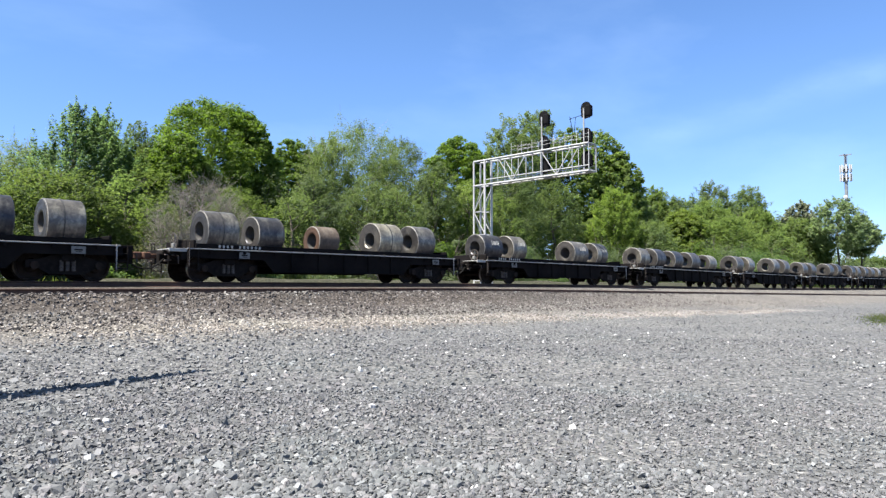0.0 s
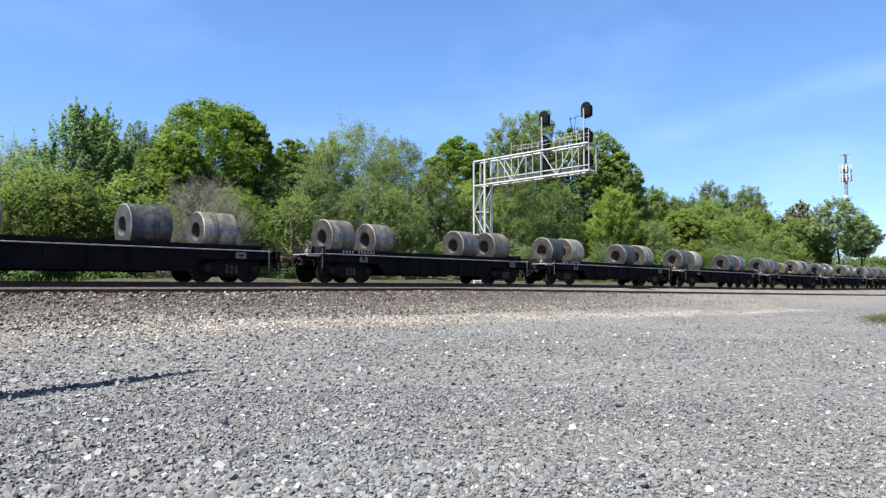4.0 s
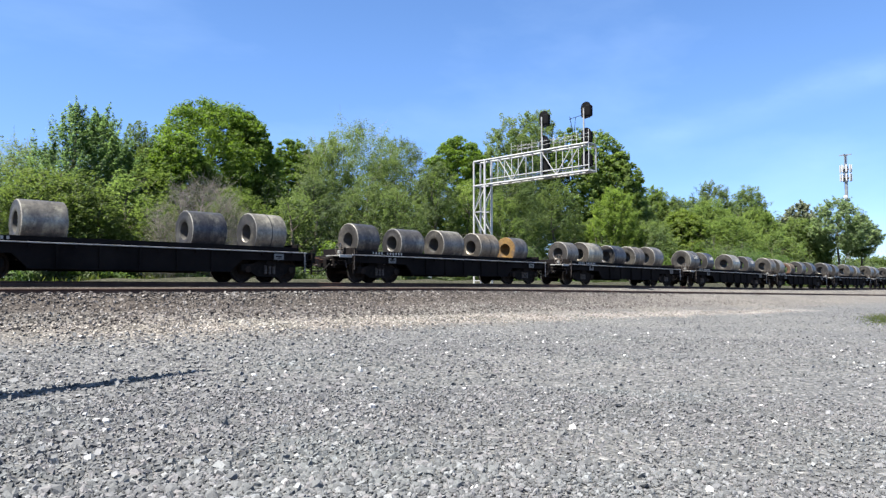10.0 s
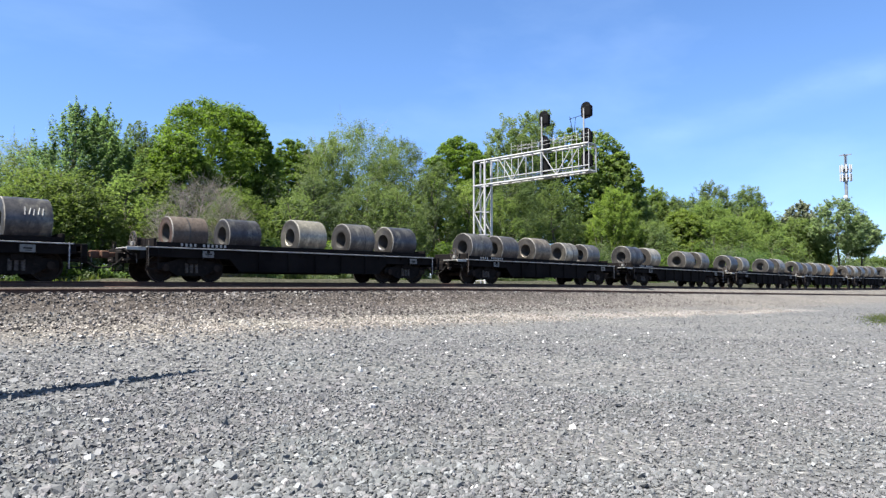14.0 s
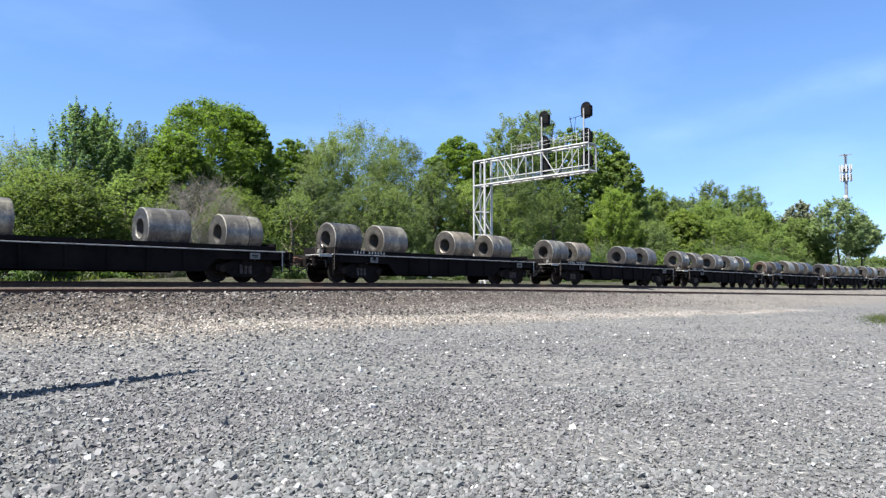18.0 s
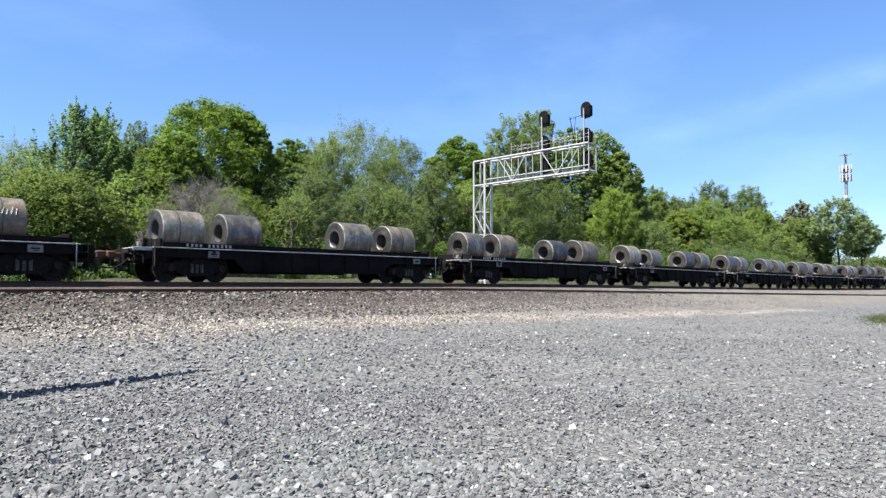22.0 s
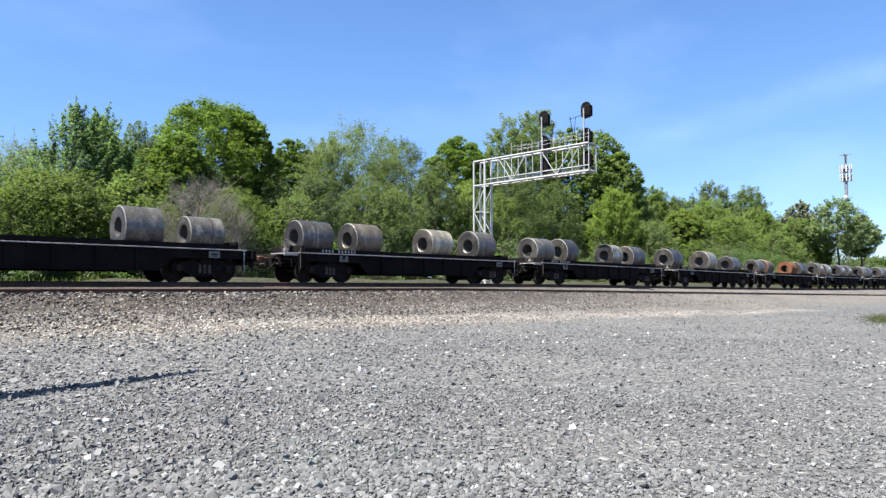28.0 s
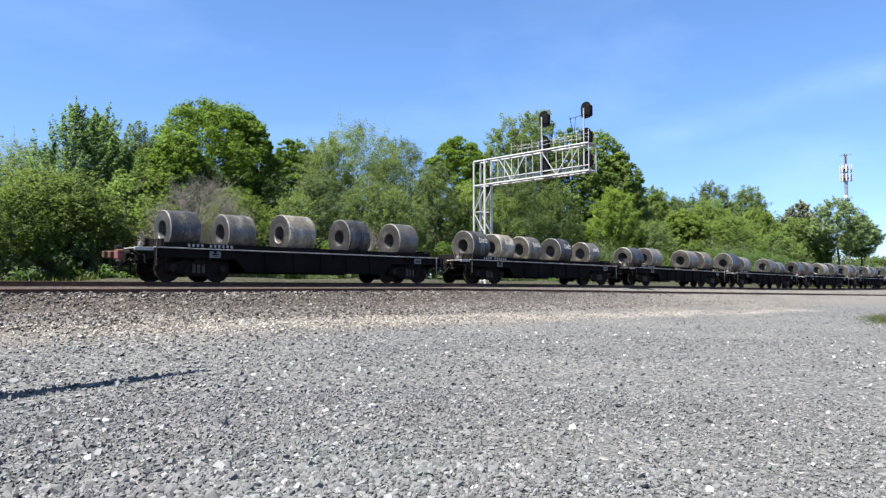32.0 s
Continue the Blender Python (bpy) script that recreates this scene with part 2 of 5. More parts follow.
M_TAN = stone_material("pinkish_grey_stone", [(0.0, (0.079, 0.073, 0.068)), (0.5, (0.133, 0.123, 0.116)), (0.9, (0.172, 0.162, 0.153)), (1.0, (0.286, 0.273, 0.256))], (0.739, 0.739, 0.739))
M_QUARTZ = stone_material("white_quartz_stone", [(0.0, (0.32, 0.32, 0.31)), (1.0, (0.58, 0.575, 0.555))], (0.75, 0.75, 0.75))
M_RAIL = plain("rusty_rail_steel", (0.046, 0.023, 0.016), (0.110, 0.059, 0.040), 0.75, 0.2, 2, 40)
M_RAILTOP = plain("polished_rail_head", (0.262, 0.255, 0.247), (0.375, 0.367, 0.360), 0.3, 0.9, 2, 60, 0.05)
M_TIE = plain("weathered_creosoted_wood", (0.031, 0.026, 0.023), (0.086, 0.074, 0.065), 0.9, 0, 3, 45, 0.4)
M_BLACK = plain("sooty_black_paint", (0.0065, 0.006, 0.0063), (0.014, 0.0125, 0.0125), 0.9, 0, 1.2, 25, 0.2, (0.014, 0.011, 0.010), 0.04)
# worn steel; on the deck edge the pale tone also paints its lit top
M_EDGE = plain("worn_lit_steel_edge", (0.202, 0.202, 0.202), (0.360, 0.360, 0.353), 0.5, 0.3, 3, 40, 0.2, (0.086, 0.072, 0.065))
M_TRUCK = plain("dusty_cast_steel", (0.006, 0.006, 0.006), (0.018, 0.015, 0.014), 0.85, 0.0, 3, 30, 0.3, (0.036, 0.027, 0.023), 0.06)
M_WHEEL = plain("brown_wheel_steel", (0.013, 0.010, 0.008), (0.036, 0.026, 0.021), 0.8, 0.0, 4, 30, 0.2, None, 0.08)
# brownish steel, lightened to carry the highlights on springs and fittings
M_SPRING = plain("brown_highlit_steel", (0.043, 0.036, 0.032), (0.108, 0.092, 0.081), 0.8, 0.0, 6, 40, 0.2, None, 0.2)
M_RUST = plain("rusty_cast_iron", (0.055, 0.030, 0.022), (0.125, 0.072, 0.052), 0.85, 0.0, 5, 35, 0.3, None, 0.1)
M_MARKER = plain("faded_red_marker_paint", (0.121, 0.039, 0.033), (0.182, 0.066, 0.055), 0.6, 0.0, 6, 40, 0.05)
M_PALE = plain("pale_grey_plate", (0.230, 0.230, 0.223), (0.374, 0.374, 0.360), 0.6, 0.0, 5, 40, 0.1, (0.130, 0.108, 0.094))
M_BOARD = plain("dull_grey_plate", (0.105, 0.105, 0.102), (0.175, 0.175, 0.168), 0.7, 0.0, 5, 40, 0.1, (0.06, 0.052, 0.047))
M_WHITE = plain("faded_white_stencil", (0.230, 0.230, 0.223), (0.340, 0.340, 0.330), 0.7, 0, 8, 60, 0.05)
M_CHALK = plain("white_chalk", (0.279, 0.279, 0.273), (0.372, 0.372, 0.360), 0.9, 0, 8, 60, 0.05)
M_YELLOW = plain("faded_yellow_paint", (0.126, 0.090, 0.018), (0.198, 0.144, 0.033), 0.65, 0, 6, 40, 0.1, (0.029, 0.021, 0.015))
M_HOSE = plain("black_rubber", (0.010, 0.010, 0.010), (0.018, 0.017, 0.016), 0.9, 0, 5, 40, 0.1, None, 0.08)
M_GALV = plain("white_painted_steel", (0.35, 0.35, 0.345), (0.43, 0.43, 0.424), 0.5, 0.0, 1.5, 25, 0.05, (0.292, 0.280, 0.263))
M_SIGNAL = plain("flat_black_signal_paint", (0.004, 0.004, 0.005), (0.009, 0.009, 0.010), 0.9, 0, 3, 30, 0.1, None, 0.1)
M_CONCRETE = plain("pale_concrete", (0.365, 0.358, 0.336), (0.482, 0.474, 0.453), 0.85, 0, 2, 25, 0.2)
M_BARK = plain("grey_brown_bark", (0.045, 0.036, 0.028), (0.13, 0.11, 0.09), 0.9, 0, 2, 14, 0.6)
M_TWIG = plain("pale_grey_twigs", (0.165, 0.148, 0.126), (0.27, 0.245, 0.21), 0.9, 0, 2, 14, 0.3)
M_POLE = plain("weathered_pole_wood", (0.09, 0.065, 0.045), (0.2, 0.16, 0.12), 0.9, 0, 2, 18, 0.5)
M_TOWER = plain("galvanised_tower_steel", (0.165, 0.173, 0.185), (0.237, 0.244, 0.256), 0.5, 0.3, 1, 8, 0.05)
M_ANTENNA = plain("white_antenna_casing", (0.394, 0.394, 0.394), (0.450, 0.450, 0.450), 0.5, 0, 1, 8, 0.02)
COILS = {
    "grey": coil_material("grey_mill_scale_steel", (0.082, 0.080, 0.085), (0.160, 0.155, 0.152), (0.310, 0.305, 0.272), 0.55, 0.42),
    "dark": coil_material("dark_blue_grey_steel", (0.037, 0.039, 0.049), (0.072, 0.073, 0.085), (0.165, 0.165, 0.158), 0.55, 0.40),
    "pale": coil_material("pale_oxidised_steel", (0.145, 0.138, 0.128), (0.256, 0.246, 0.217), (0.470, 0.446, 0.382), 0.5, 0.42),
    "tan": coil_material("tan_stained_steel", (0.100, 0.089, 0.080), (0.187, 0.163, 0.138), (0.305, 0.272, 0.225), 0.5, 0.45),
    "brown": coil_material("brown_tinged_steel", (0.050, 0.041, 0.037), (0.102, 0.081, 0.069), (0.128, 0.112, 0.100), 0.0, 0.75),
    "rust": coil_material("bright_orange_rust", (0.118, 0.047, 0.022), (0.205, 0.090, 0.042), (0.120, 0.060, 0.038), 0.0, 0.9),
    "ochre": coil_material("ochre_yellow_rust", (0.159, 0.090, 0.027), (0.255, 0.154, 0.048), (0.085, 0.069, 0.064), 0.0, 0.75),
}
COIL_END_RUST = coil_material("rusted_strip_edges", (0.042, 0.027, 0.020), (0.088, 0.054, 0.037), (0.070, 0.053, 0.044))
# end faces coloured darker, in place of shade on them
COIL_END = coil_material("darkened_coil_ends", (0.020, 0.019, 0.019), (0.043, 0.040, 0.039), (0.080, 0.077, 0.068))
# scuffed rim, with the edge highlight put into its colour too
COIL_RIM = coil_material("scuffed_highlight_rim", (0.108, 0.108, 0.107), (0.216, 0.213, 0.205), (0.302, 0.295, 0.277))
# bore walls in a darker tone, the shade inside put into the colour
M_HOLE = plain("shaded_inner_wraps", (0.05, 0.048, 0.045), (0.10, 0.095, 0.09), 0.7, 0.2, 3, 30, 0.2)
M_STRAP = plain("dark_steel_strapping", (0.03, 0.03, 0.032), (0.07, 0.07, 0.072), 0.5, 0.5, 5, 40, 0.05)
LEAVES = {
    "maple": leaf_material("bright_maple_leaves", [(0, (0.072, 0.123, 0.028)), (0.5, (0.114, 0.182, 0.038)), (1, (0.174, 0.249, 0.063))], (1.15, 1.2, 0.55)),
    "olive": leaf_material("olive_green_leaves", [(0, (0.077, 0.111, 0.054)), (0.5, (0.119, 0.164, 0.081)), (1, (0.174, 0.220, 0.119))], (1.1, 1.15, 0.65)),
    "poplar": leaf_material("blue_green_leaves", [(0, (0.096, 0.152, 0.070)), (0.5, (0.144, 0.211, 0.101)), (1, (0.207, 0.280, 0.140))], (1.08, 1.18, 0.78)),
    "ash": leaf_material("pale_young_leaves", [(0, (0.087, 0.130, 0.059)), (0.5, (0.129, 0.178, 0.086)), (1, (0.189, 0.240, 0.127))], (1.1, 1.12, 0.7)),
    # lightened leaf colour: haze on far trees, a lift for shaded ones
    "grove": leaf_material("lightened_green_leaves", [(0, (0.108, 0.158, 0.062)), (0.5, (0.156, 0.214, 0.086)), (1, (0.210, 0.272, 0.120))], (1.2, 1.25, 0.75)),
    "spring": leaf_material("yellow_green_leaves", [(0, (0.120, 0.168, 0.034)), (0.5, (0.168, 0.226, 0.048)), (1, (0.225, 0.290, 0.075))], (1.15, 1.25, 0.6)),
    # darkened olive for the left trees, shade put into the leaf colour
    "thicket": leaf_material("shaded_olive_leaves", [(0, (0.067, 0.100, 0.040)), (0.5, (0.105, 0.147, 0.058)), (1, (0.155, 0.200, 0.088))], (1.1, 1.15, 0.6)),
    # maple green lightened to offset the shade inside dense crowns
    "lightened_maple": leaf_material("lightened_maple_leaves", [(0, (0.105, 0.158, 0.048)), (0.5, (0.152, 0.216, 0.066)), (1, (0.210, 0.280, 0.098))], (1.2, 1.25, 0.7)),
    # pale blue-green leaves: aerial haze put into the colour
    "linden": leaf_material("haze_tinted_leaves", [(0, (0.150, 0.205, 0.110)), (0.5, (0.205, 0.268, 0.150)), (1, (0.260, 0.325, 0.190))], (1.25, 1.28, 1.0)),
    # budding leaves, paled further to carry distance haze
    "haze": leaf_material("haze_paled_bud_leaves", [(0, (0.185, 0.208, 0.168)), (0.5, (0.232, 0.258, 0.205)), (1, (0.290, 0.320, 0.250))], (1.1, 1.1, 0.9)),
    "twig": leaf_material("sparse_bud_leaves", [(0, (0.085, 0.094, 0.048)), (0.6, (0.118, 0.130, 0.066)), (1, (0.150, 0.172, 0.085))], (1.0, 1.05, 0.7)),
    "bush": leaf_material("undergrowth_leaves", [(0, (0.067, 0.119, 0.041)), (0.5, (0.106, 0.175, 0.058)), (1, (0.161, 0.243, 0.090))], (1.1, 1.15, 0.6)),
}
M_GRASS = leaf_material("spring_grass", [(0, (0.069, 0.098, 0.030)), (0.6, (0.112, 0.140, 0.050)), (1, (0.206, 0.194, 0.098))], (1.1, 1.2, 0.6), 0.2)


# ---- mesh helpers ----
class Shape:
    """Collects simple solids into one mesh."""

    def __init__(self):
        self.v, self.f = [], []

    def add(self, verts, faces):
        k = len(self.v)
        self.v += [tuple(p) for p in verts]
        self.f += [tuple(i + k for i in q) for q in faces]
        return self

    def box(self, x0, x1, y0, y1, z0, z1, c=None):
        """A block with chamfered edges."""
        c = min(x1 - x0, y1 - y0, z1 - z0) * 0.18 if c is None else c
        if c <= 0:
            v = [(x, y, z) for x in (x0, x1) for y in (y0, y1) for z in (z0, z1)]
            return self.add(v, [(0, 1, 3, 2), (4, 6, 7, 5), (0, 4, 5, 1), (2, 3, 7, 6), (0, 2, 6, 4), (1, 5, 7, 3)])
        v, idx = [], {}
        lo, hi = (x0, y0, z0), (x1, y1, z1)
        for sx in (0, 1):
            for sy in (0, 1):
                for sz in (0, 1):
                    s = (sx, sy, sz)
                    for a in range(3):
                        p = [(hi[i] - c if s[i] else lo[i] + c) for i in range(3)]
                        p[a] = hi[a] if s[a] else lo[a]
                        idx[s, a] = len(v)
                        v.append(p)
        f = []
        for a in range(3):
            b, d = (a + 1) % 3, (a + 2) % 3
            for sa in (0, 1):
                q = []
                for sb, sd in ((0, 0), (1, 0), (1, 1), (0, 1)):
                    s = [0, 0, 0]
                    s[a], s[b], s[d] = sa, sb, sd
                    q.append(idx[tuple(s), a])
                f.append(q if sa else q[::-1])
            for sb in (0, 1):
                for sd in (0, 1):
                    s0, s1 = [0, 0, 0], [0, 0, 0]
                    s0[b] = s1[b] = sb
                    s0[d] = s1[d] = sd
                    s1[a] = 1
                    q = [idx[tuple(s0), b], idx[tuple(s1), b], idx[tuple(s1), d], idx[tuple(s0), d]]
                    f.append(q if sb != sd else q[::-1])
        for sx in (0, 1):
            for sy in (0, 1):
                for sz in (0, 1):
                    s = (sx, sy, sz)
                    q = [idx[s, 0], idx[s, 1], idx[s, 2]]
                    f.append(q if (sx + sy + sz) % 2 else q[::-1])
        return self.add(v, f)

    def rod(self, a, b, r, n=8, r2=None):
        """A round bar from a to b, tapering to r2."""
        a, b = Vector(a), Vector(b)
        r2 = r if r2 is None else r2
        d = (b - a).normalized()
        u = d.orthogonal().normalized()
        w = d.cross(u)
        v = []
        for p, q in ((a, r), (b, r2)):
            v += [p + (u * math.cos(k * math.tau / n) + w * math.sin(k * math.tau / n)) * q for k in range(n)]
        f = [(k, (k + 1) % n, n + (k + 1) % n, n + k) for k in range(n)]
        return self.add(v, f + [tuple(range(n))[::-1], tuple(range(n, 2 * n))])

    def beam(self, a, b, w, h):
        """A square bar from a to b."""
        a, b = Vector(a), Vector(b)
        d = (b - a).normalized()
        side = d.cross(Vector((0, 0, 1)))
        side = Vector((1, 0, 0)) if side.length < 1e-3 else side.normalized()
        up = side.cross(d)
        v = [p + side * sx * w / 2 + up * sy * h / 2 for p in (a, b) for sx, sy in ((-1, -1), (1, -1), (1, 1), (-1, 1))]
        return self.add(v, [(0, 1, 2, 3), (7, 6, 5, 4), (0, 4, 5, 1), (1, 5, 6, 2), (2, 6, 7, 3), (3, 7, 4, 0)])

    def prism(self, outline, y0, y1):
        """An outline in x and z, drawn out from y0 to y1."""
        n = len(outline)
        v = [(x, y0, z) for x, z in outline] + [(x, y1, z) for x, z in outline]
        f = [(k, (k + 1) % n, n + (k + 1) % n, n + k) for k in range(n)]
        return self.add(v, f + [tuple(range(n))[::-1], tuple(range(n, 2 * n))])

    def lathe(self, profile, n, axis="y", at=(0, 0, 0), shut=True):
        """A profile of (along, radius) turned about an axis."""
        v, f = [], []
        for a, r in profile:
            for k in range(n):
                c, s = r * math.cos(k * math.tau / n), r * math.sin(k * math.tau / n)
                p = {"x": (a, c, s), "y": (c, a, s), "z": (c, s, a)}[axis]
                v.append((p[0] + at[0], p[1] + at[1], p[2] + at[2]))
        rows = len(profile)
        for j in range(rows if shut else rows - 1):
            for k in range(n):
                f.append((j * n + k, j * n + (k + 1) % n, (j + 1) % rows * n + (k + 1) % n, (j + 1) % rows * n + k))
        return self.add(v, f)

    def mesh(self, name, material, smooth=False):
        me = bpy.data.meshes.new(name)
        me.from_pydata(self.v, [], self.f)
        bm = bmesh.new()
        bm.from_mesh(me)
        bmesh.ops.recalc_face_normals(bm, faces=bm.faces)
        bm.to_mesh(me)
        bm.free()
        me.materials.append(material)
        if smooth:
            me.shade_smooth()
            me.set_sharp_from_angle(angle=radians(35))
        return me


def part(name, shape, material, parent, label="", at=None, smooth=False):
    me = shape if isinstance(shape, bpy.types.Mesh) else shape.mesh(name, material, smooth)
    ob = new(name, me)
    ob.parent = parent
    if at is not None:
        ob.matrix_basis = at
    return tagged(ob, label) if label else ob


def from_arrays(name, verts, faces, material):
    """A mesh of many alike faces from number arrays (all faces with the same count of corners)."""
    me = bpy.data.meshes.new(name)
    nf, k = faces.shape
    me.vertices.add(len(verts))
    me.vertices.foreach_set("co", verts.astype(np.float32).ravel())
    me.loops.add(nf * k)
    me.loops.foreach_set("vertex_index", faces.astype(np.int32).ravel())
    me.polygons.add(nf)
    me.polygons.foreach_set("loop_start", np.arange(0, nf * k, k, dtype=np.int32))
    me.polygons.foreach_set("loop_total", np.full(nf, k, dtype=np.int32))
    me.update(calc_edges=True)
    me.shade_flat()
    me.materials.append(material)
    return me


# ---- the lie of the land ----
MAIN_Y, FAR_Y, SPUR_Y = 24.0, 28.4, 20.6
RAIL_TOP = 1.47
GAUGE = 1.435 / 2 + 0.037


def spur_top(x):
    return 1.25 - 0.0118 * min(max(x - 20.0, 0.0), 70.0)


def smooth(a, b, x):
    t = min(max((x - a) / (b - a), 0.0), 1.0)
    return t * t * (3 - 2 * t)


def rail_top(x):
    """The main line falls gently away past the signal bridge."""
    return RAIL_TOP - 0.34 * smooth(20, 80, x)


def land(x, y):
    """Height of the ground: gravel lot, spur bench, main-line bed, wood floor."""
    bench = spur_top(x) - 0.13
    z = 0.62 * bench * smooth(11.5, 18.6, y) + 0.38 * bench * smooth(17.6, 19.7, y)
    z += (rail_top(x) - 0.17 - bench) * smooth(21.2, 22.35, y)
    z += (1.2 - (rail_top(x) - 0.17)) * smooth(31.5, 34.0, y)
    z += 0.66 * smooth(31.6, 33.0, y) * (1 - smooth(33.6, 35.0, y)) * smooth(6, 14, x) * (1 - smooth(80, 110, x)) * (0.78 + 0.2 * noise.noise((x * 0.4, 2.0, 0.0)) + 0.12 * noise.noise((x * 1.9, y, 0.0)))
    z += 0.03 * noise.noise((x * 0.35, y * 0.35, 3.1)) * (1 - smooth(19, 20, y))
    return z


def ground_sheet():
    xs = sorted(set([-3000, -1200, -500, -220, -120, -80] + [-60 + 1.5 * k for k in range(0, 180)] + [215, 230, 250, 280, 320, 380, 470, 620, 900, 1500, 3000]))
    ys = sorted(set([-3000, -1000, -300, -100, -50, -25, -12, -6] + [-2 + 0.5 * k for k in range(0, 78)] + [38, 42, 48, 56, 70, 90, 130, 200, 320, 600, 1200, 3000]))
    v = np.array([(x, y, land(x, y)) for x in xs for y in ys])
    i = np.arange(len(xs) - 1)[:, None] * len(ys) + np.arange(len(ys) - 1)[None, :]
    i = i.ravel()
    f = np.stack([i, i + len(ys), i + len(ys) + 1, i + 1], 1)
    me = from_arrays("ground", v, f, M_GROUND)
    me.shade_smooth()
    return tagged(new("ground", me), "grey crushed-stone lot rising to brown ballast beds", "ground", kind="structure")


ground = ground_sheet()
rng = np.random.default_rng(7)
ICO_T = (1 + 5 ** 0.5) / 2
ICO_V = np.array([(-1, ICO_T, 0), (1, ICO_T, 0), (-1, -ICO_T, 0), (1, -ICO_T, 0), (0, -1, ICO_T), (0, 1, ICO_T), (0, -1, -ICO_T), (0, 1, -ICO_T), (ICO_T, 0, -1), (ICO_T, 0, 1), (-ICO_T, 0, -1), (-ICO_T, 0, 1)]) / 1.9
ICO_F = np.array([(0, 11, 5), (0, 5, 1), (0, 1, 7), (0, 7, 10), (0, 10, 11), (1, 5, 9), (5, 11, 4), (11, 10, 2), (10, 7, 6), (7, 1, 8), (3, 9, 4), (3, 4, 2), (3, 2, 6), (3, 6, 8), (3, 8, 9), (4, 9, 5), (2, 4, 11), (6, 2, 10), (8, 6, 7), (9, 8, 1)])
OCT_V = np.array([(-1, -1, -0.8), (1, -1, -1), (1, 1, -0.8), (-1, 1, -1), (-0.7, -0.8, 0.8), (0.8, -0.6, 1), (0.6, 0.8, 0.7), (-0.8, 0.6, 0.9)]) * 0.72
OCT_F = np.array([(0, 2, 1), (0, 3, 2), (0, 1, 5), (0, 5, 4), (1, 2, 6), (1, 6, 5), (2, 3, 7), (2, 7, 6), (3, 0, 4), (3, 4, 7), (4, 5, 6), (4, 6, 7)])


def turns(n):
    """n random rotations, most of them lying on a flat side."""
    q = rng.normal(size=(n, 4)) * np.array([1.0, 0.38, 0.38, 1.0])
    q /= np.linalg.norm(q, axis=1)[:, None]
    w, x, y, z = q.T
    return np.stack([np.stack([1 - 2 * (y * y + z * z), 2 * (x * y - z * w), 2 * (x * z + y * w)], 1),
                     np.stack([2 * (x * y + z * w), 1 - 2 * (x * x + z * z), 2 * (y * z - x * w)], 1),
                     np.stack([2 * (x * z - y * w), 2 * (y * z + x * w), 1 - 2 * (x * x + y * y)], 1)], 1)


def stones(name, xy, size, base_v, base_f, material, sink=0.13, low=0.32, high=0.72):
    """Broken stones strewn on the ground, each of its own shape and turn."""
    n = len(xy)
    shape = base_v[None] * rng.uniform(0.76, 1.16, size=(n, len(base_v), 1)) * np.stack([rng.uniform(0.8, 1.25, n), rng.uniform(0.6, 1.0, n), rng.uniform(low, high, n)], 1)[:, None, :]
    tilt = turns(n)
    v = np.einsum("nij,nkj->nki", tilt, shape) * (size / 2)[:, None, None]
    z = np.array([land(x, y) for x, y in xy]) + size * sink
    v += np.concatenate([xy, z[:, None]], 1)[:, None, :]
    f = (base_f[None] + (np.arange(n) * len(base_v))[:, None, None]).reshape(-1, 3)
    return from_arrays(name, v.reshape(-1, 3), f, material)


def fan(n, r0, r1, spread=37):
    """Points spread evenly over a fan of the lot before the viewpoint."""
    r = np.sqrt(rng.uniform(r0 * r0, r1 * r1, n))
    a = HEADING + np.radians(rng.uniform(-spread, spread, n) * (1 + 0.12 * np.abs(rng.normal(size=n))))
    return np.stack([r * np.cos(a), r * np.sin(a)], 1)


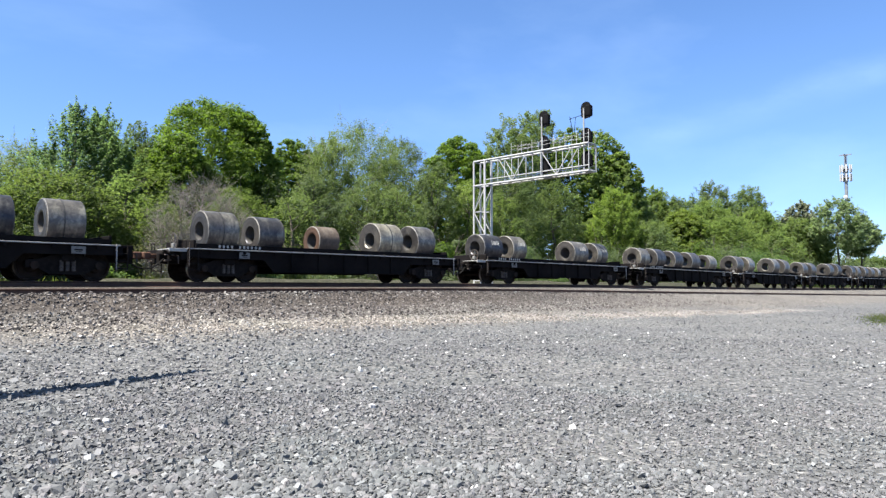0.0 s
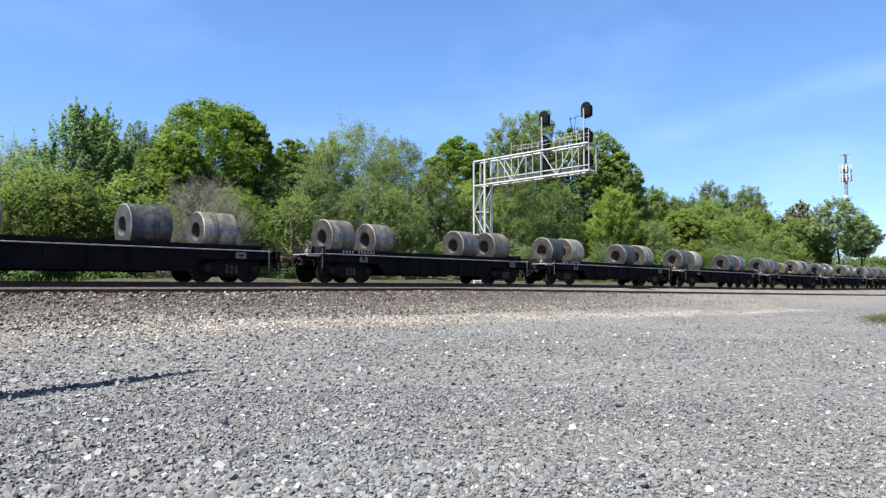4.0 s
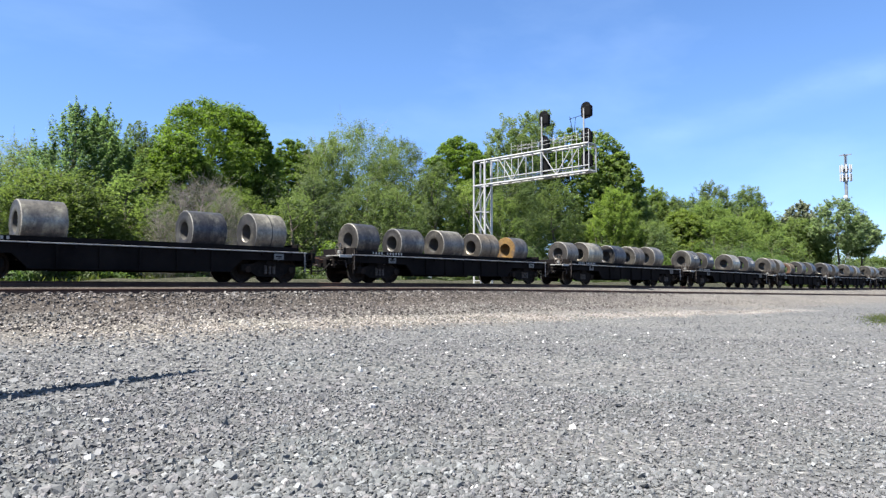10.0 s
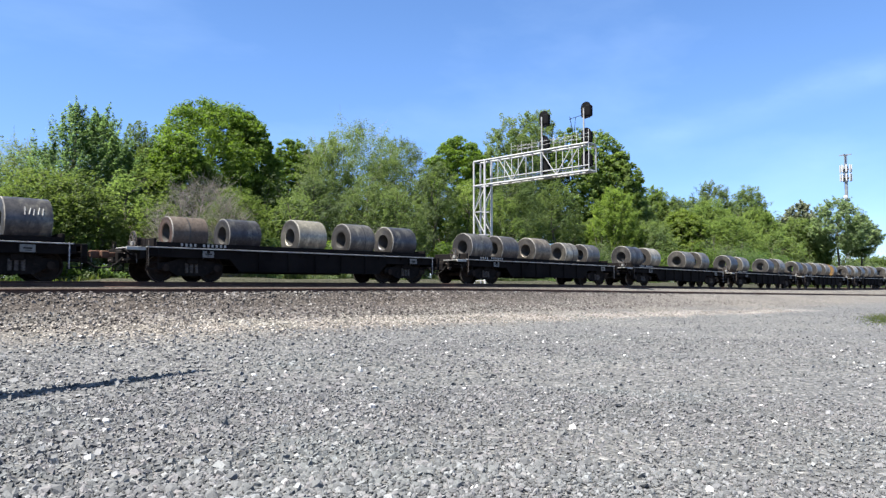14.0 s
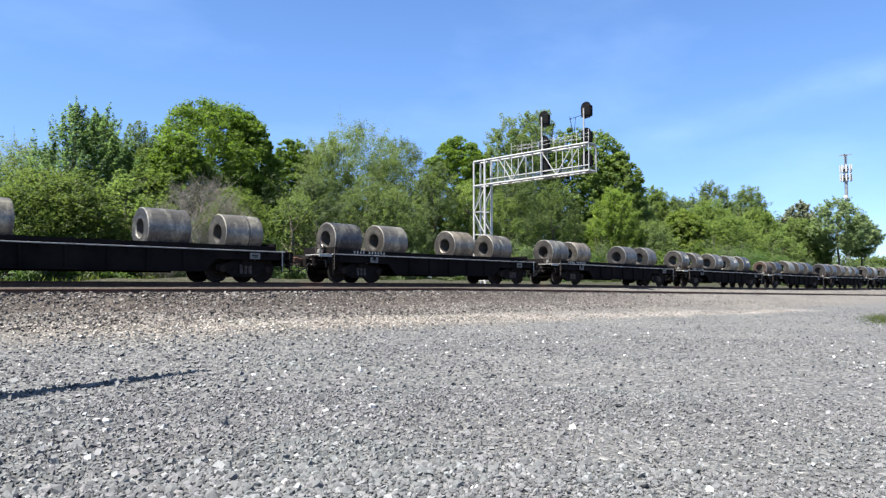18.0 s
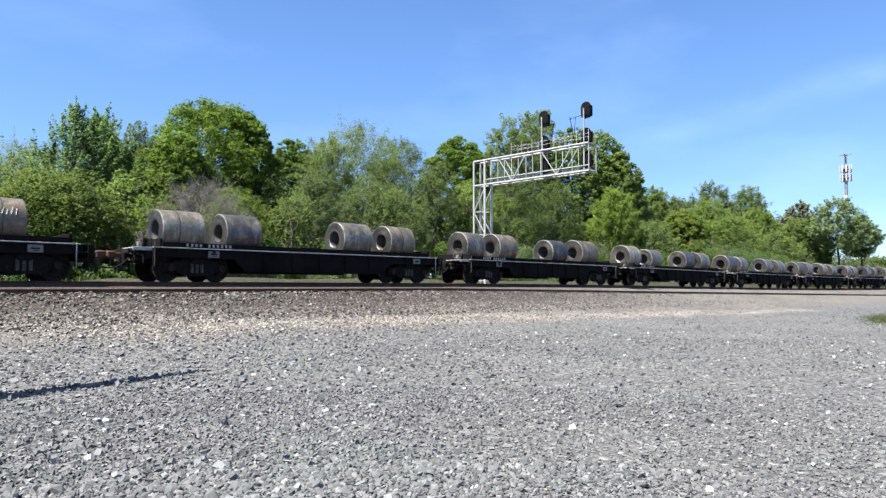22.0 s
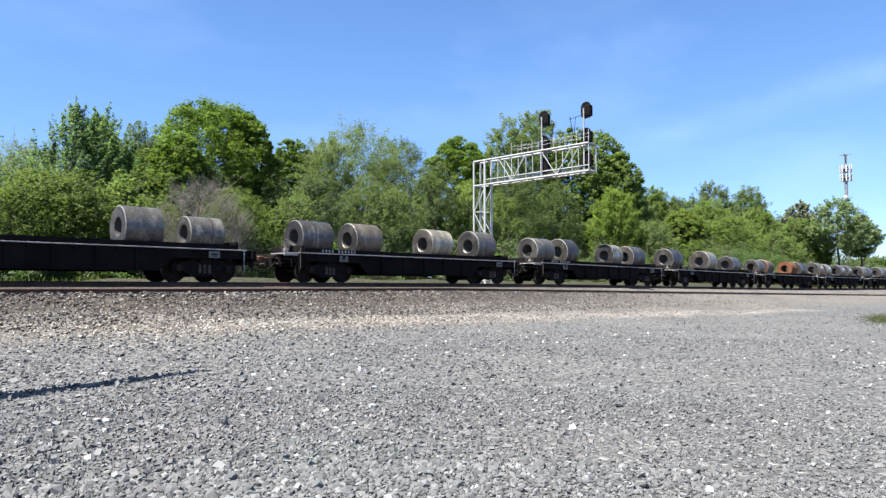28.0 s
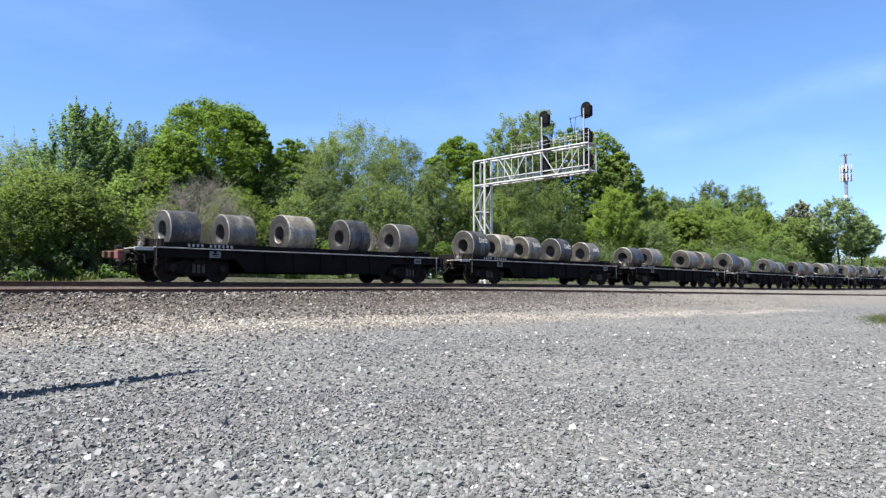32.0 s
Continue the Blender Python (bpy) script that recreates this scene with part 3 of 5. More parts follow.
def strew():
    def lay(name, xy, mean, base_v, base_f, material):
        size = rng.gamma(5, mean / 5, len(xy)).clip(0.018, 0.12)
        # finer and better bedded towards the drive along the lot
        q = np.clip(((xy[:, 0] - xy[:, 1]) / (xy[:, 0] + xy[:, 1]) + 0.35) / 0.8, 0, 1)
        size *= 1.1 - 0.36 * q * q * (3 - 2 * q)
        ob = tagged(new(name, stones(name, xy, size, base_v, base_f, material, *((0.2, 0.5, 1.0) if material is M_BALLAST else ()))), kind="stuff")
        ob.parent = ground

    lay("loose_stones", fan(13500, 2.6, 4.0), 0.037, ICO_V, ICO_F, M_STONE)
    lay("loose_stones", fan(14500, 3.9, 5.3), 0.039, ICO_V, ICO_F, M_STONE)
    lay("loose_stones", fan(36000, 5.1, 9.2), 0.039, OCT_V, OCT_F, M_STONE)
    mid = fan(23000, 9.0, 19.0)
    lay("loose_stones", mid[mid[:, 1] < 14.6 + rng.normal(0, 0.9, len(mid))], 0.052, OCT_V, OCT_F, M_STONE)
    far = np.stack([rng.uniform(10, 48, 11000), rng.uniform(3.0, 16.0, 11000)], 1)
    far = far[(np.hypot(far[:, 0], far[:, 1]) > 18.5 + rng.normal(0, 0.5, 11000)) & (far[:, 1] < 14.5 + rng.normal(0, 1.0, 11000)) & (far[:, 1] > 0.16 * far[:, 0])]
    lay("loose_stones", far, 0.062, OCT_V, OCT_F, M_STONE)
    x = np.concatenate([rng.uniform(3, 20, 5000), rng.uniform(6, 14, 3500), rng.uniform(18, 38, 3500)])
    lay("pale_stones", np.stack([x, rng.normal(15.95, 0.42, len(x)) - 0.07 * x], 1), 0.05, OCT_V, OCT_F, M_CHIPS)
    x = rng.uniform(-2, 50, 9000)
    y = 13.6 + 7.0 * rng.uniform(0, 1, 9000)
    keep = ((y < 18) | (x > 26 + rng.normal(0, 5, 9000))) & (np.abs(y - SPUR_Y) > 0.95)
    lay("tan_stones", np.stack([x, y], 1)[keep], 0.055, OCT_V, OCT_F, M_TAN)
    xy = np.stack([rng.uniform(-4, 42, 26000), 19.8 - 4.2 * rng.uniform(0, 1, 26000) ** 1.3], 1)
    keep = (np.abs(xy[:, 1] - SPUR_Y) > 0.95) & (xy[:, 0] < 30 + rng.normal(0, 7, len(xy)))
    lay("ballast_stones", xy[keep], 0.056, OCT_V, OCT_F, M_BALLAST)
    wide = fan(420, 4.2, 22.0, 34)
    lay("white_stones", wide[wide[:, 1] < 15], 0.052, ICO_V, ICO_F, M_QUARTZ)
    # the stones nearest to the viewpoint, one by one
    chunks = [stones("stone", np.zeros((1, 2)), np.array([1.0]), ICO_V, ICO_F, M_STONE, 0.0) for _ in range(12)]
    for x, y in fan(300, 2.9, 4.6, 30):
        s = random.uniform(0.035, 0.07)
        part("stone", chunks[random.randrange(12)], None, ground, at=Matrix.LocRotScale((x, y, land(x, y) + s * 0.28), Euler((random.uniform(-0.4, 0.4), random.uniform(-0.4, 0.4), random.uniform(0, 6.28))), (s, s, s)))


strew()


# ---- tracks ----
RAIL_PROFILE = [(-0.07, 0), (0.07, 0), (0.07, 0.012), (0.012, 0.03), (0.010, 0.125), (0.036, 0.14), (0.036, 0.168), (0.028, 0.176), (-0.028, 0.176), (-0.036, 0.168), (-0.036, 0.14), (-0.010, 0.125), (-0.012, 0.03), (-0.07, 0.012)]


def rail_mesh(name, stations, top, polished):
    s = Shape()
    n = len(RAIL_PROFILE)
    v = [(x, a, top(x) - 0.176 + b) for x in stations for a, b in RAIL_PROFILE]
    f = [(j * n + k, j * n + (k + 1) % n, (j + 1) * n + (k + 1) % n, (j + 1) * n + k) for j in range(len(stations) - 1) for k in range(n)]
    f += [tuple(range(n))[::-1], tuple(range((len(stations) - 1) * n, len(stations) * n))]
    me = s.add(v, f).mesh(name, M_RAIL)
    if polished:
        me.materials.append(M_RAILTOP)
        for p in me.polygons:
            if p.normal.z > 0.9 and p.center.z > top(p.center.x) - 0.02:
                p.material_index = 1
    return me


def tie_mesh():
    return Shape().box(-0.115, 0.115, -1.3, 1.3, -0.18, 0.0, 0.012).mesh("tie", M_TIE)


TIE = tie_mesh()


def track(name, y, top, polished, ties, label):
    t = new(name)
    t.matrix_basis = pose(0, y, 0)
    stations = [-60, 0] + list(range(20, 92, 4)) + [420]
    me = rail_mesh("rail", stations, top, polished)
    for side in (-1, 1):
        part("rail", me, None, t, at=pose(0, side * GAUGE, 0))
    for k in range(ties):
        x = -6 + 0.53 * k
        part("tie", TIE, None, t, at=pose(x, random.uniform(-0.04, 0.04), top(x) - 0.182, 0, 0, random.uniform(-0.8, 0.8)))
    return tagged(t, label, "railway track", kind="structure")


track("main_track", MAIN_Y, rail_top, True, 150, "main-line track with polished rails on brown ballast")
track("far_track", FAR_Y, lambda x: rail_top(x) + 0.02, True, 90, "second main-line track behind the train")
track("spur_track", SPUR_Y, spur_top, False, 110, "rusty disused spur sinking into gravel")

# ---- the freight train ----
PITCH = 14.788


def truck_parts(car, x):
    """A two-axle truck: frames, bolster, springs, wheelsets."""
    t = new("truck")
    t.parent = car
    t.matrix_basis = pose(x, 0, 0)
    tagged(t, "three-piece cast steel truck")
    frame_line = [(-1.12, 0.40), (-1.12, 0.60), (-0.70, 0.66), (-0.42, 0.78), (0.42, 0.78), (0.70, 0.66), (1.12, 0.60), (1.12, 0.40), (0.78, 0.38), (0.48, 0.20), (-0.48, 0.20), (-0.78, 0.38)]
    for y in (-1, 1):
        part("side_frame", Shape().prism(frame_line, y * 1.06 - 0.07, y * 1.06 + 0.07), M_TRUCK, t)
        for k in (-0.17, 0.0, 0.17):
            coil = Shape()
            for j in range(4):
                coil.lathe([(0.29 + j * 0.083, 0.048), (0.33 + j * 0.083, 0.062), (0.372 + j * 0.083, 0.048)], 7, "z", (k, y * 1.15, 0))
            part("spring", coil, M_SPRING, t)
        for k in (-0.89, 0.89):
            part("bearing_cap", Shape().lathe([(0, 0.0), (0, 0.12), (0.05, 0.12), (0.07, 0.09), (0.07, 0.0)], 12, "y", (k, y * 1.13 if y > 0 else -1.20, 0.457)), M_WHEEL, t)
        part("brake_beam", Shape().box(0.4 * y - 0.04, 0.4 * y + 0.04, -0.8, 0.8, 0.36, 0.46), M_TRUCK, t)
    part("bolster", Shape().box(-0.19, 0.19, -1.24, 1.24, 0.58, 0.80, 0.03), M_TRUCK, t)
    wheel = [(-0.070, 0.10), (-0.070, 0.17), (-0.012, 0.22), (0.0, 0.36), (-0.045, 0.39), (-0.045, 0.452), (0.045, 0.460), (0.060, 0.484), (0.088, 0.484), (0.088, 0.39), (0.030, 0.36), (0.030, 0.22), (0.075, 0.17), (0.075, 0.10)]
    for k in (-0.89, 0.89):
        s = Shape()
        s.lathe([(a - 0.75, r) for a, r in wheel], 15)
        s.lathe([(0.75 - a, r) for a, r in wheel], 15)
        s.rod((0, -1.12, 0), (0, 1.12, 0), 0.085, 12)
        w = part("wheelset", s, M_WHEEL, t, smooth=True)
        w.data.materials.append(M_RAILTOP)
        for p in w.data.polygons:
            if 0.44 < math.hypot(p.center.x, p.center.z) < 0.47 and abs(p.normal.y) < 0.5:
                p.material_index = 1
        w.matrix_basis = pose(k, 0, 0.457)
    return t


def coil_car():
    """An open coil car, about 14.8 m over the couplers; its middle over the rails is the origin."""
    car = new("coil_car")
    girder = [(-6.3, 1.08), (-6.3, 0.80), (-3.55, 0.78), (-3.15, 0.38), (3.15, 0.38), (3.55, 0.78), (6.3, 0.80), (6.3, 1.08)]
    for y in (-1, 1):
        part("side_girder", Shape().prism(girder, y * 1.36 - 0.03, y * 1.36 + 0.03), M_BLACK, car)
        part("bottom_flange", Shape().box(-3.15, 3.15, y * 1.36 - 0.12, y * 1.36 + 0.12, 0.345, 0.38, 0.006), M_BLACK, car)
        part("deck_edge", Shape().box(-6.45, 6.2, y * 1.44 - 0.06, y * 1.44 + 0.06, 1.082, 1.118, 0.006), M_EDGE, car, "worn steel edge of the deck, its lit top painted pale")
        trough = [(-6.0, 1.115), (-6.0, 1.30), (6.0, 1.30), (6.0, 1.115)]
        part("trough_wall", Shape().prism(trough, y * 1.12 - 0.04, y * 1.12 + 0.04), M_BLACK, car)
        part("cradle_beam", Shape().add([(-5.95, y * 0.57, 1.12), (-5.95, y * 1.06, 1.12), (-5.95, y * 1.06, 1.28), (-5.95, y * 0.57, 1.15), (5.95, y * 0.57, 1.12), (5.95, y * 1.06, 1.12), (5.95, y * 1.06, 1.28), (5.95, y * 0.57, 1.15)], [(0, 1, 2, 3), (7, 6, 5, 4), (0, 4, 5, 1), (1, 5, 6, 2), (2, 6, 7, 3), (3, 7, 4, 0)]), M_TIE, car, "timber-lined cradle beam")
        for k in range(9):
            x = -4.8 + 1.2 * k
            if abs(x) < 3.3:
                part("girder_rib", Shape().box(x - 0.03, x + 0.03, y * 1.43 - 0.045, y * 1.43 + 0.045, 0.39, 1.07, 0.004), M_BLACK, car)
        for k in range(10):
            x = -5.6 + 1.24 * k
            part("stake_pocket", Shape().box(x - 0.045, x + 0.045, y * 1.46 - 0.04, y * 1.46 + 0.04, 0.96, 1.078, 0.01), M_BLACK, car)
        for x in (-4.35, 5.0):
            part("placard_board", Shape().box(x - 0.23, x + 0.23, y * 1.425 - 0.012, y * 1.425 + 0.012, 0.79, 1.06, 0.004), M_TRUCK, car)
            part("placard", Shape().box(x - 0.20, x + 0.20, y * 1.445 - 0.006, y * 1.445 + 0.006, 0.815, 1.035, 0.002), M_BOARD, car, "dull grey stencil plate")
            part("plate_mark", Shape().box(x - 0.12, x + 0.12, y * 1.452 - 0.003, y * 1.452 + 0.003, 0.91, 0.95, 0).box(x - 0.07, x + 0.10, y * 1.452 - 0.003, y * 1.452 + 0.003, 0.86, 0.88, 0), M_BLACK, car)
    for j in range(10):
        x = -5.15 + 0.155 * (j + (j > 3))
        part("stencilled_mark", Shape().box(x - 0.036, x + 0.036, -1.167, -1.161, 1.175, 1.275, 0), M_WHITE, car, "white stencilled mark")
    for y in (-1, 1):
        part("deck_plate", Shape().box(-6.45, 6.45, y * 0.97 - 0.41, y * 0.97 + 0.41, 1.03, 1.115, 0.01), M_BLACK, car)
    part("trough_floor", Shape().box(-6.45, 6.45, -0.56, 0.56, 0.955, 1.028, 0.01), M_BLACK, car)
    part("centre_sill", Shape().box(-6.9, 6.9, -0.30, 0.30, 0.62, 0.953, 0.02), M_BLACK, car)
    for k in range(7):
        x = -5.75 + 1.917 * k
        part("coil_stop", Shape().box(x - 0.05, x + 0.05, -1.02, 1.02, 1.12, 1.30, 0.015), M_BLACK if k % 2 else M_TIE, car)
    for e in (-1, 1):
        part("end_sill", Shape().box(e * 6.52 - 0.09, e * 6.52 + 0.09, -1.42, 1.42, 0.72, 1.12, 0.02), M_BLACK, car)
        part("cross_bolster", Shape().box(e * 4.8 - 0.22, e * 4.8 + 0.22, -1.36, 1.36, 0.80, 1.03, 0.02), M_BLACK, car)
        c = Shape()
        c.box(min(e * 6.6, e * 7.15), max(e * 6.6, e * 7.15), -0.075, 0.075, 0.80, 0.95, 0.02)
        c.box(min(e * 7.10, e * 7.36), max(e * 7.10, e * 7.36), -0.16, 0.06, 0.76, 1.0, 0.03)
        c.box(min(e * 7.25, e * 7.50), max(e * 7.25, e * 7.50), 0.02 * e, 0.14 + 0.02 * e, 0.76, 1.0, 0.03)
        part("coupler", c, M_RUST, car, "rust-brown knuckle coupler")
        part("striker", Shape().box(min(e * 6.6, e * 6.78), max(e * 6.6, e * 6.78), -0.26, 0.26, 0.70, 1.04, 0.03), M_TRUCK, car)
        hose = Shape()
        p0 = Vector((e * 6.75, -0.34, 0.78))
        for q in ((e * 6.95, -0.37, 0.60), (e * 7.15, -0.36, 0.47), (e * 7.38, -0.33, 0.44)):
            hose.rod(p0, q, 0.028, 6)
            p0 = Vector(q)
        part("air_hose", hose, M_HOSE, car)
        lever = Shape().rod((e * 6.72, -1.38, 0.86), (e * 6.72, -0.35, 0.92), 0.016, 6).rod((e * 6.72, -1.38, 0.86), (e * 6.72, -1.42, 0.58), 0.016, 6)
        part("uncoupling_lever", lever, M_SPRING, car)
        for y in (-1, 1):
            g = Shape()
            for z in (0.86, 0.62, 0.40):
                g.rod((e * 6.42, y * 1.47, z), (e * 6.06, y * 1.47, z), 0.016, 6)
            g.rod((e * 6.42, y * 1.47, 1.06), (e * 6.42, y * 1.47, 0.34), 0.022, 6).rod((e * 6.06, y * 1.47, 1.06), (e * 6.06, y * 1.47, 0.34), 0.022, 6)
            part("sill_step", g, M_TRUCK, car)
            part("angle_cock", Shape().rod((e * 6.62, y * 0.62, 0.74), (e * 6.86, y * 0.62, 0.70), 0.035, 7).rod((e * 6.72, y * 0.62, 0.72), (e * 6.72, y * 0.62, 0.60), 0.018, 5), M_SPRING, car)
            if e < 0:
                part("corner_post", Shape().box(-6.40, -6.375, y * 1.50 - 0.014, y * 1.50 + 0.014, 0.5, 1.3, 0.004), M_SPRING, car)
            if e < 0:
                post = Shape().rod((-6.46, y * 1.40, 1.10), (-6.46, y * 1.40, 1.36), 0.016, 6).rod((-6.46, y * 1.40, 1.36), (-6.46, y * 1.12, 1.36), 0.016, 6).rod((-6.46, y * 1.12, 1.10), (-6.46, y * 1.12, 1.36), 0.016, 6)
                part("grab_iron", post, M_TRUCK, car)
            if e > 0:
                part("corner_post", Shape().box(6.067, 6.093, y * 1.50 - 0.015, y * 1.50 + 0.015, 0.36, 1.14, 0.004), M_EDGE, car, "worn bright upright at the corner")
        part("end_bulkhead", Shape().box(e * 6.02 - 0.05, e * 6.02 + 0.05, -1.1, 1.1, 1.115, 1.42, 0.02), M_BLACK, car)
    # brake end: crossover platform, wheel and cylinder
    part("brake_platform", Shape().box(-7.02, -6.62, -1.36, -0.45, 1.05, 1.085, 0.008).box(-7.04, -6.44, -1.425, -1.37, 0.99, 1.10, 0.006), M_PALE, car, "pale grey grating platform at the brake end")
    for y in (-1.25, -0.85):
        part("platform_bracket", Shape().beam((-6.62, y, 0.78), (-6.98, y, 1.04), 0.05, 0.05), M_TRUCK, car)
    part("brake_housing", Shape().box(-6.55, -6.36, -0.95, -0.70, 1.15, 1.42, 0.03), M_TRUCK, car)
    rim = Shape().lathe([(-0.012, 0.25), (0.012, 0.25), (0.012, 0.275), (-0.012, 0.275)], 20, "x", (-6.62, -0.82, 1.36))
    for k in range(4):
        a = k * math.pi / 4
        rim.rod((-6.62, -0.82 - 0.26 * math.cos(a), 1.36 - 0.26 * math.sin(a)), (-6.62, -0.82 + 0.26 * math.cos(a), 1.36 + 0.26 * math.sin(a)), 0.011, 5)
    part("brake_wheel", rim, M_SPRING, car)
    part("brake_mast", Shape().rod((-6.58, -0.82, 0.80), (-6.58, -0.82, 1.62), 0.028, 8).box(-6.68, -6.50, -0.90, -0.74, 1.16, 1.30, 0.02), M_BOARD, car, "grey hand brake mast")
    part("brake_cylinder", Shape().lathe([(-0.3, 0.0), (-0.3, 0.16), (0.25, 0.17), (0.3, 0.10), (0.3, 0.0)], 14, "x", (2.2, -0.75, 0.62)), M_TRUCK, car)
    part("air_reservoir", Shape().lathe([(-0.55, 0.0), (-0.5, 0.14), (-0.4, 0.19), (0.4, 0.19), (0.5, 0.14), (0.55, 0.0)], 14, "x", (-1.6, -0.8, 0.58)), M_TRUCK, car)
    part("tail_hose_bracket", Shape().box(6.6, 6.75, -1.0, -0.85, 0.55, 1.05, 0.01), M_BLACK, car)
    for x in (-4.8, 4.8):
        truck_parts(car, x)
    return tagged(car, "black open coil car with a worn steel deck edge", "freight car", "coil cars of the train")


FIRST_CAR = coil_car()
CARS, LOADS = {}, []


def coil_mesh(length, r, kind, seed):
    """A wound steel coil lying along x, its inner wraps stepped, its edges a little uneven."""
    rr = random.Random(seed)
    h, hole = length / 2, 0.32
    def e():
        return rr.uniform(-0.010, 0.014)
    prof = [(-h + 0.02, hole), (-h + e(), hole + 0.03)]
    steps = 5
    for k in range(1, steps):
        prof.append((-h + e(), hole + 0.03 + (r - 0.05 - hole) * k / steps))
    prof += [(-h + 0.004, r - 0.030), (-h + 0.026, r - 0.004), (-h * 0.5, r), (0, r + 0.003), (h * 0.5, r), (h - 0.026, r - 0.004), (h - 0.004, r - 0.030)]
    for k in range(steps - 1, 0, -1):
        prof.append((h + e(), hole + 0.03 + (r - 0.05 - hole) * k / steps))
    prof += [(h + e(), hole + 0.03), (h - 0.02, hole)]
    me = Shape().lathe(prof, 28, "x").mesh("steel_coil", COILS[kind], True)
    if kind == "ochre":
        me.materials.append(COILS["grey"])
        for p in me.polygons:
            if abs(p.normal.x) < 0.5 and Vector((0, p.center.y, p.center.z)).length > r * 0.9:
                p.material_index = 1
    if kind in ("grey", "dark", "pale", "tan", "brown"):
        me.materials.append(COIL_END_RUST if kind == "brown" else COIL_END)
        for p in me.polygons:
            if abs(p.normal.x) > 0.8:
                p.material_index = 1
    me.materials.append(COIL_RIM)
    for p in me.polygons:
        if 0.25 < abs(p.normal.x) < 0.97 and Vector((0, p.center.y, p.center.z)).length > r * 0.96 and kind not in ("rust", "ochre"):
            p.material_index = len(me.materials) - 1
    me.materials.append(M_HOLE)
    slot = len(me.materials) - 1
    for p in me.polygons:
        if Vector((0, p.center.y, p.center.z)).length < hole + 0.005 and abs(p.normal.x) < 0.5 and kind not in ("rust", "ochre"):
            p.material_index = slot
    return me


MESHES = {}
LABELS = {"grey": "grey hot-rolled steel coil with mill scale", "dark": "dark blue-grey steel coil with a clean side", "pale": "pale oxidised steel coil with whitish patches", "tan": "tan-stained hot-rolled steel coil", "brown": "brown rusting steel coil", "rust": "bright orange rusted steel coil", "ochre": "steel coil with ochre rust on its end"}


def steel_coil(length, r, kind, strapped):
    r, length = round(r / 0.02) * 0.02, round(length / 0.1) * 0.1
    key = (length, r, kind)
    if key not in MESHES:
        MESHES[key] = coil_mesh(length, r, kind, len(MESHES))
        MESHES[length, r, "strap"] = Shape().lathe([(-0.018, r + 0.001), (0.018, r + 0.001), (0.018, r + 0.009), (-0.018, r + 0.009)], 44, "x").mesh("strap", M_STRAP, True)
        marks = Shape()
        for k in range(5):
            lo, hi = 0.20 + 0.03 * (k % 2), 0.56 - 0.05 * (k % 3)
            x0, x1 = 0.02 + 0.12 * k, 0.05 + 0.12 * k + 0.03 * (k % 2)
            marks.beam((x0, -(r + 0.004) * math.cos(lo), (r + 0.004) * math.sin(lo)), (x1, -(r + 0.004) * math.cos(hi), (r + 0.004) * math.sin(hi)), 0.022, 0.03)
        MESHES[length, r, "mark"] = marks.mesh("chalk_mark", M_CHALK)
    ob = new("steel_coil", MESHES[key])
    if strapped % 3 == 0:
        part("strap", MESHES[length, r, "strap"], None, ob, "thin dark steel strap", pose(random.uniform(-0.2, 0.2), 0, 0))
    if strapped % 7 == 1:
        part("chalk_mark", MESHES[length, r, "mark"], None, ob, "white chalked marks", pose(-0.15, 0, 0))
    return tagged(ob, LABELS[kind], "steel coil", "steel coils on the train")


def load(k, *coils):
    """Car k of the train (counted from the one abreast at the start) and its coils: start along the car, length, radius, kind."""
    car = FIRST_CAR if not CARS else copy_thing(FIRST_CAR, Matrix())
    CARS[k] = car
    for j, (start, length, r, kind) in enumerate(coils):
        c = steel_coil(length, r, kind, k * 3 + j * 7)
        LOADS.append((c, k, start - 6.85 + length / 2, 1.075 + r))

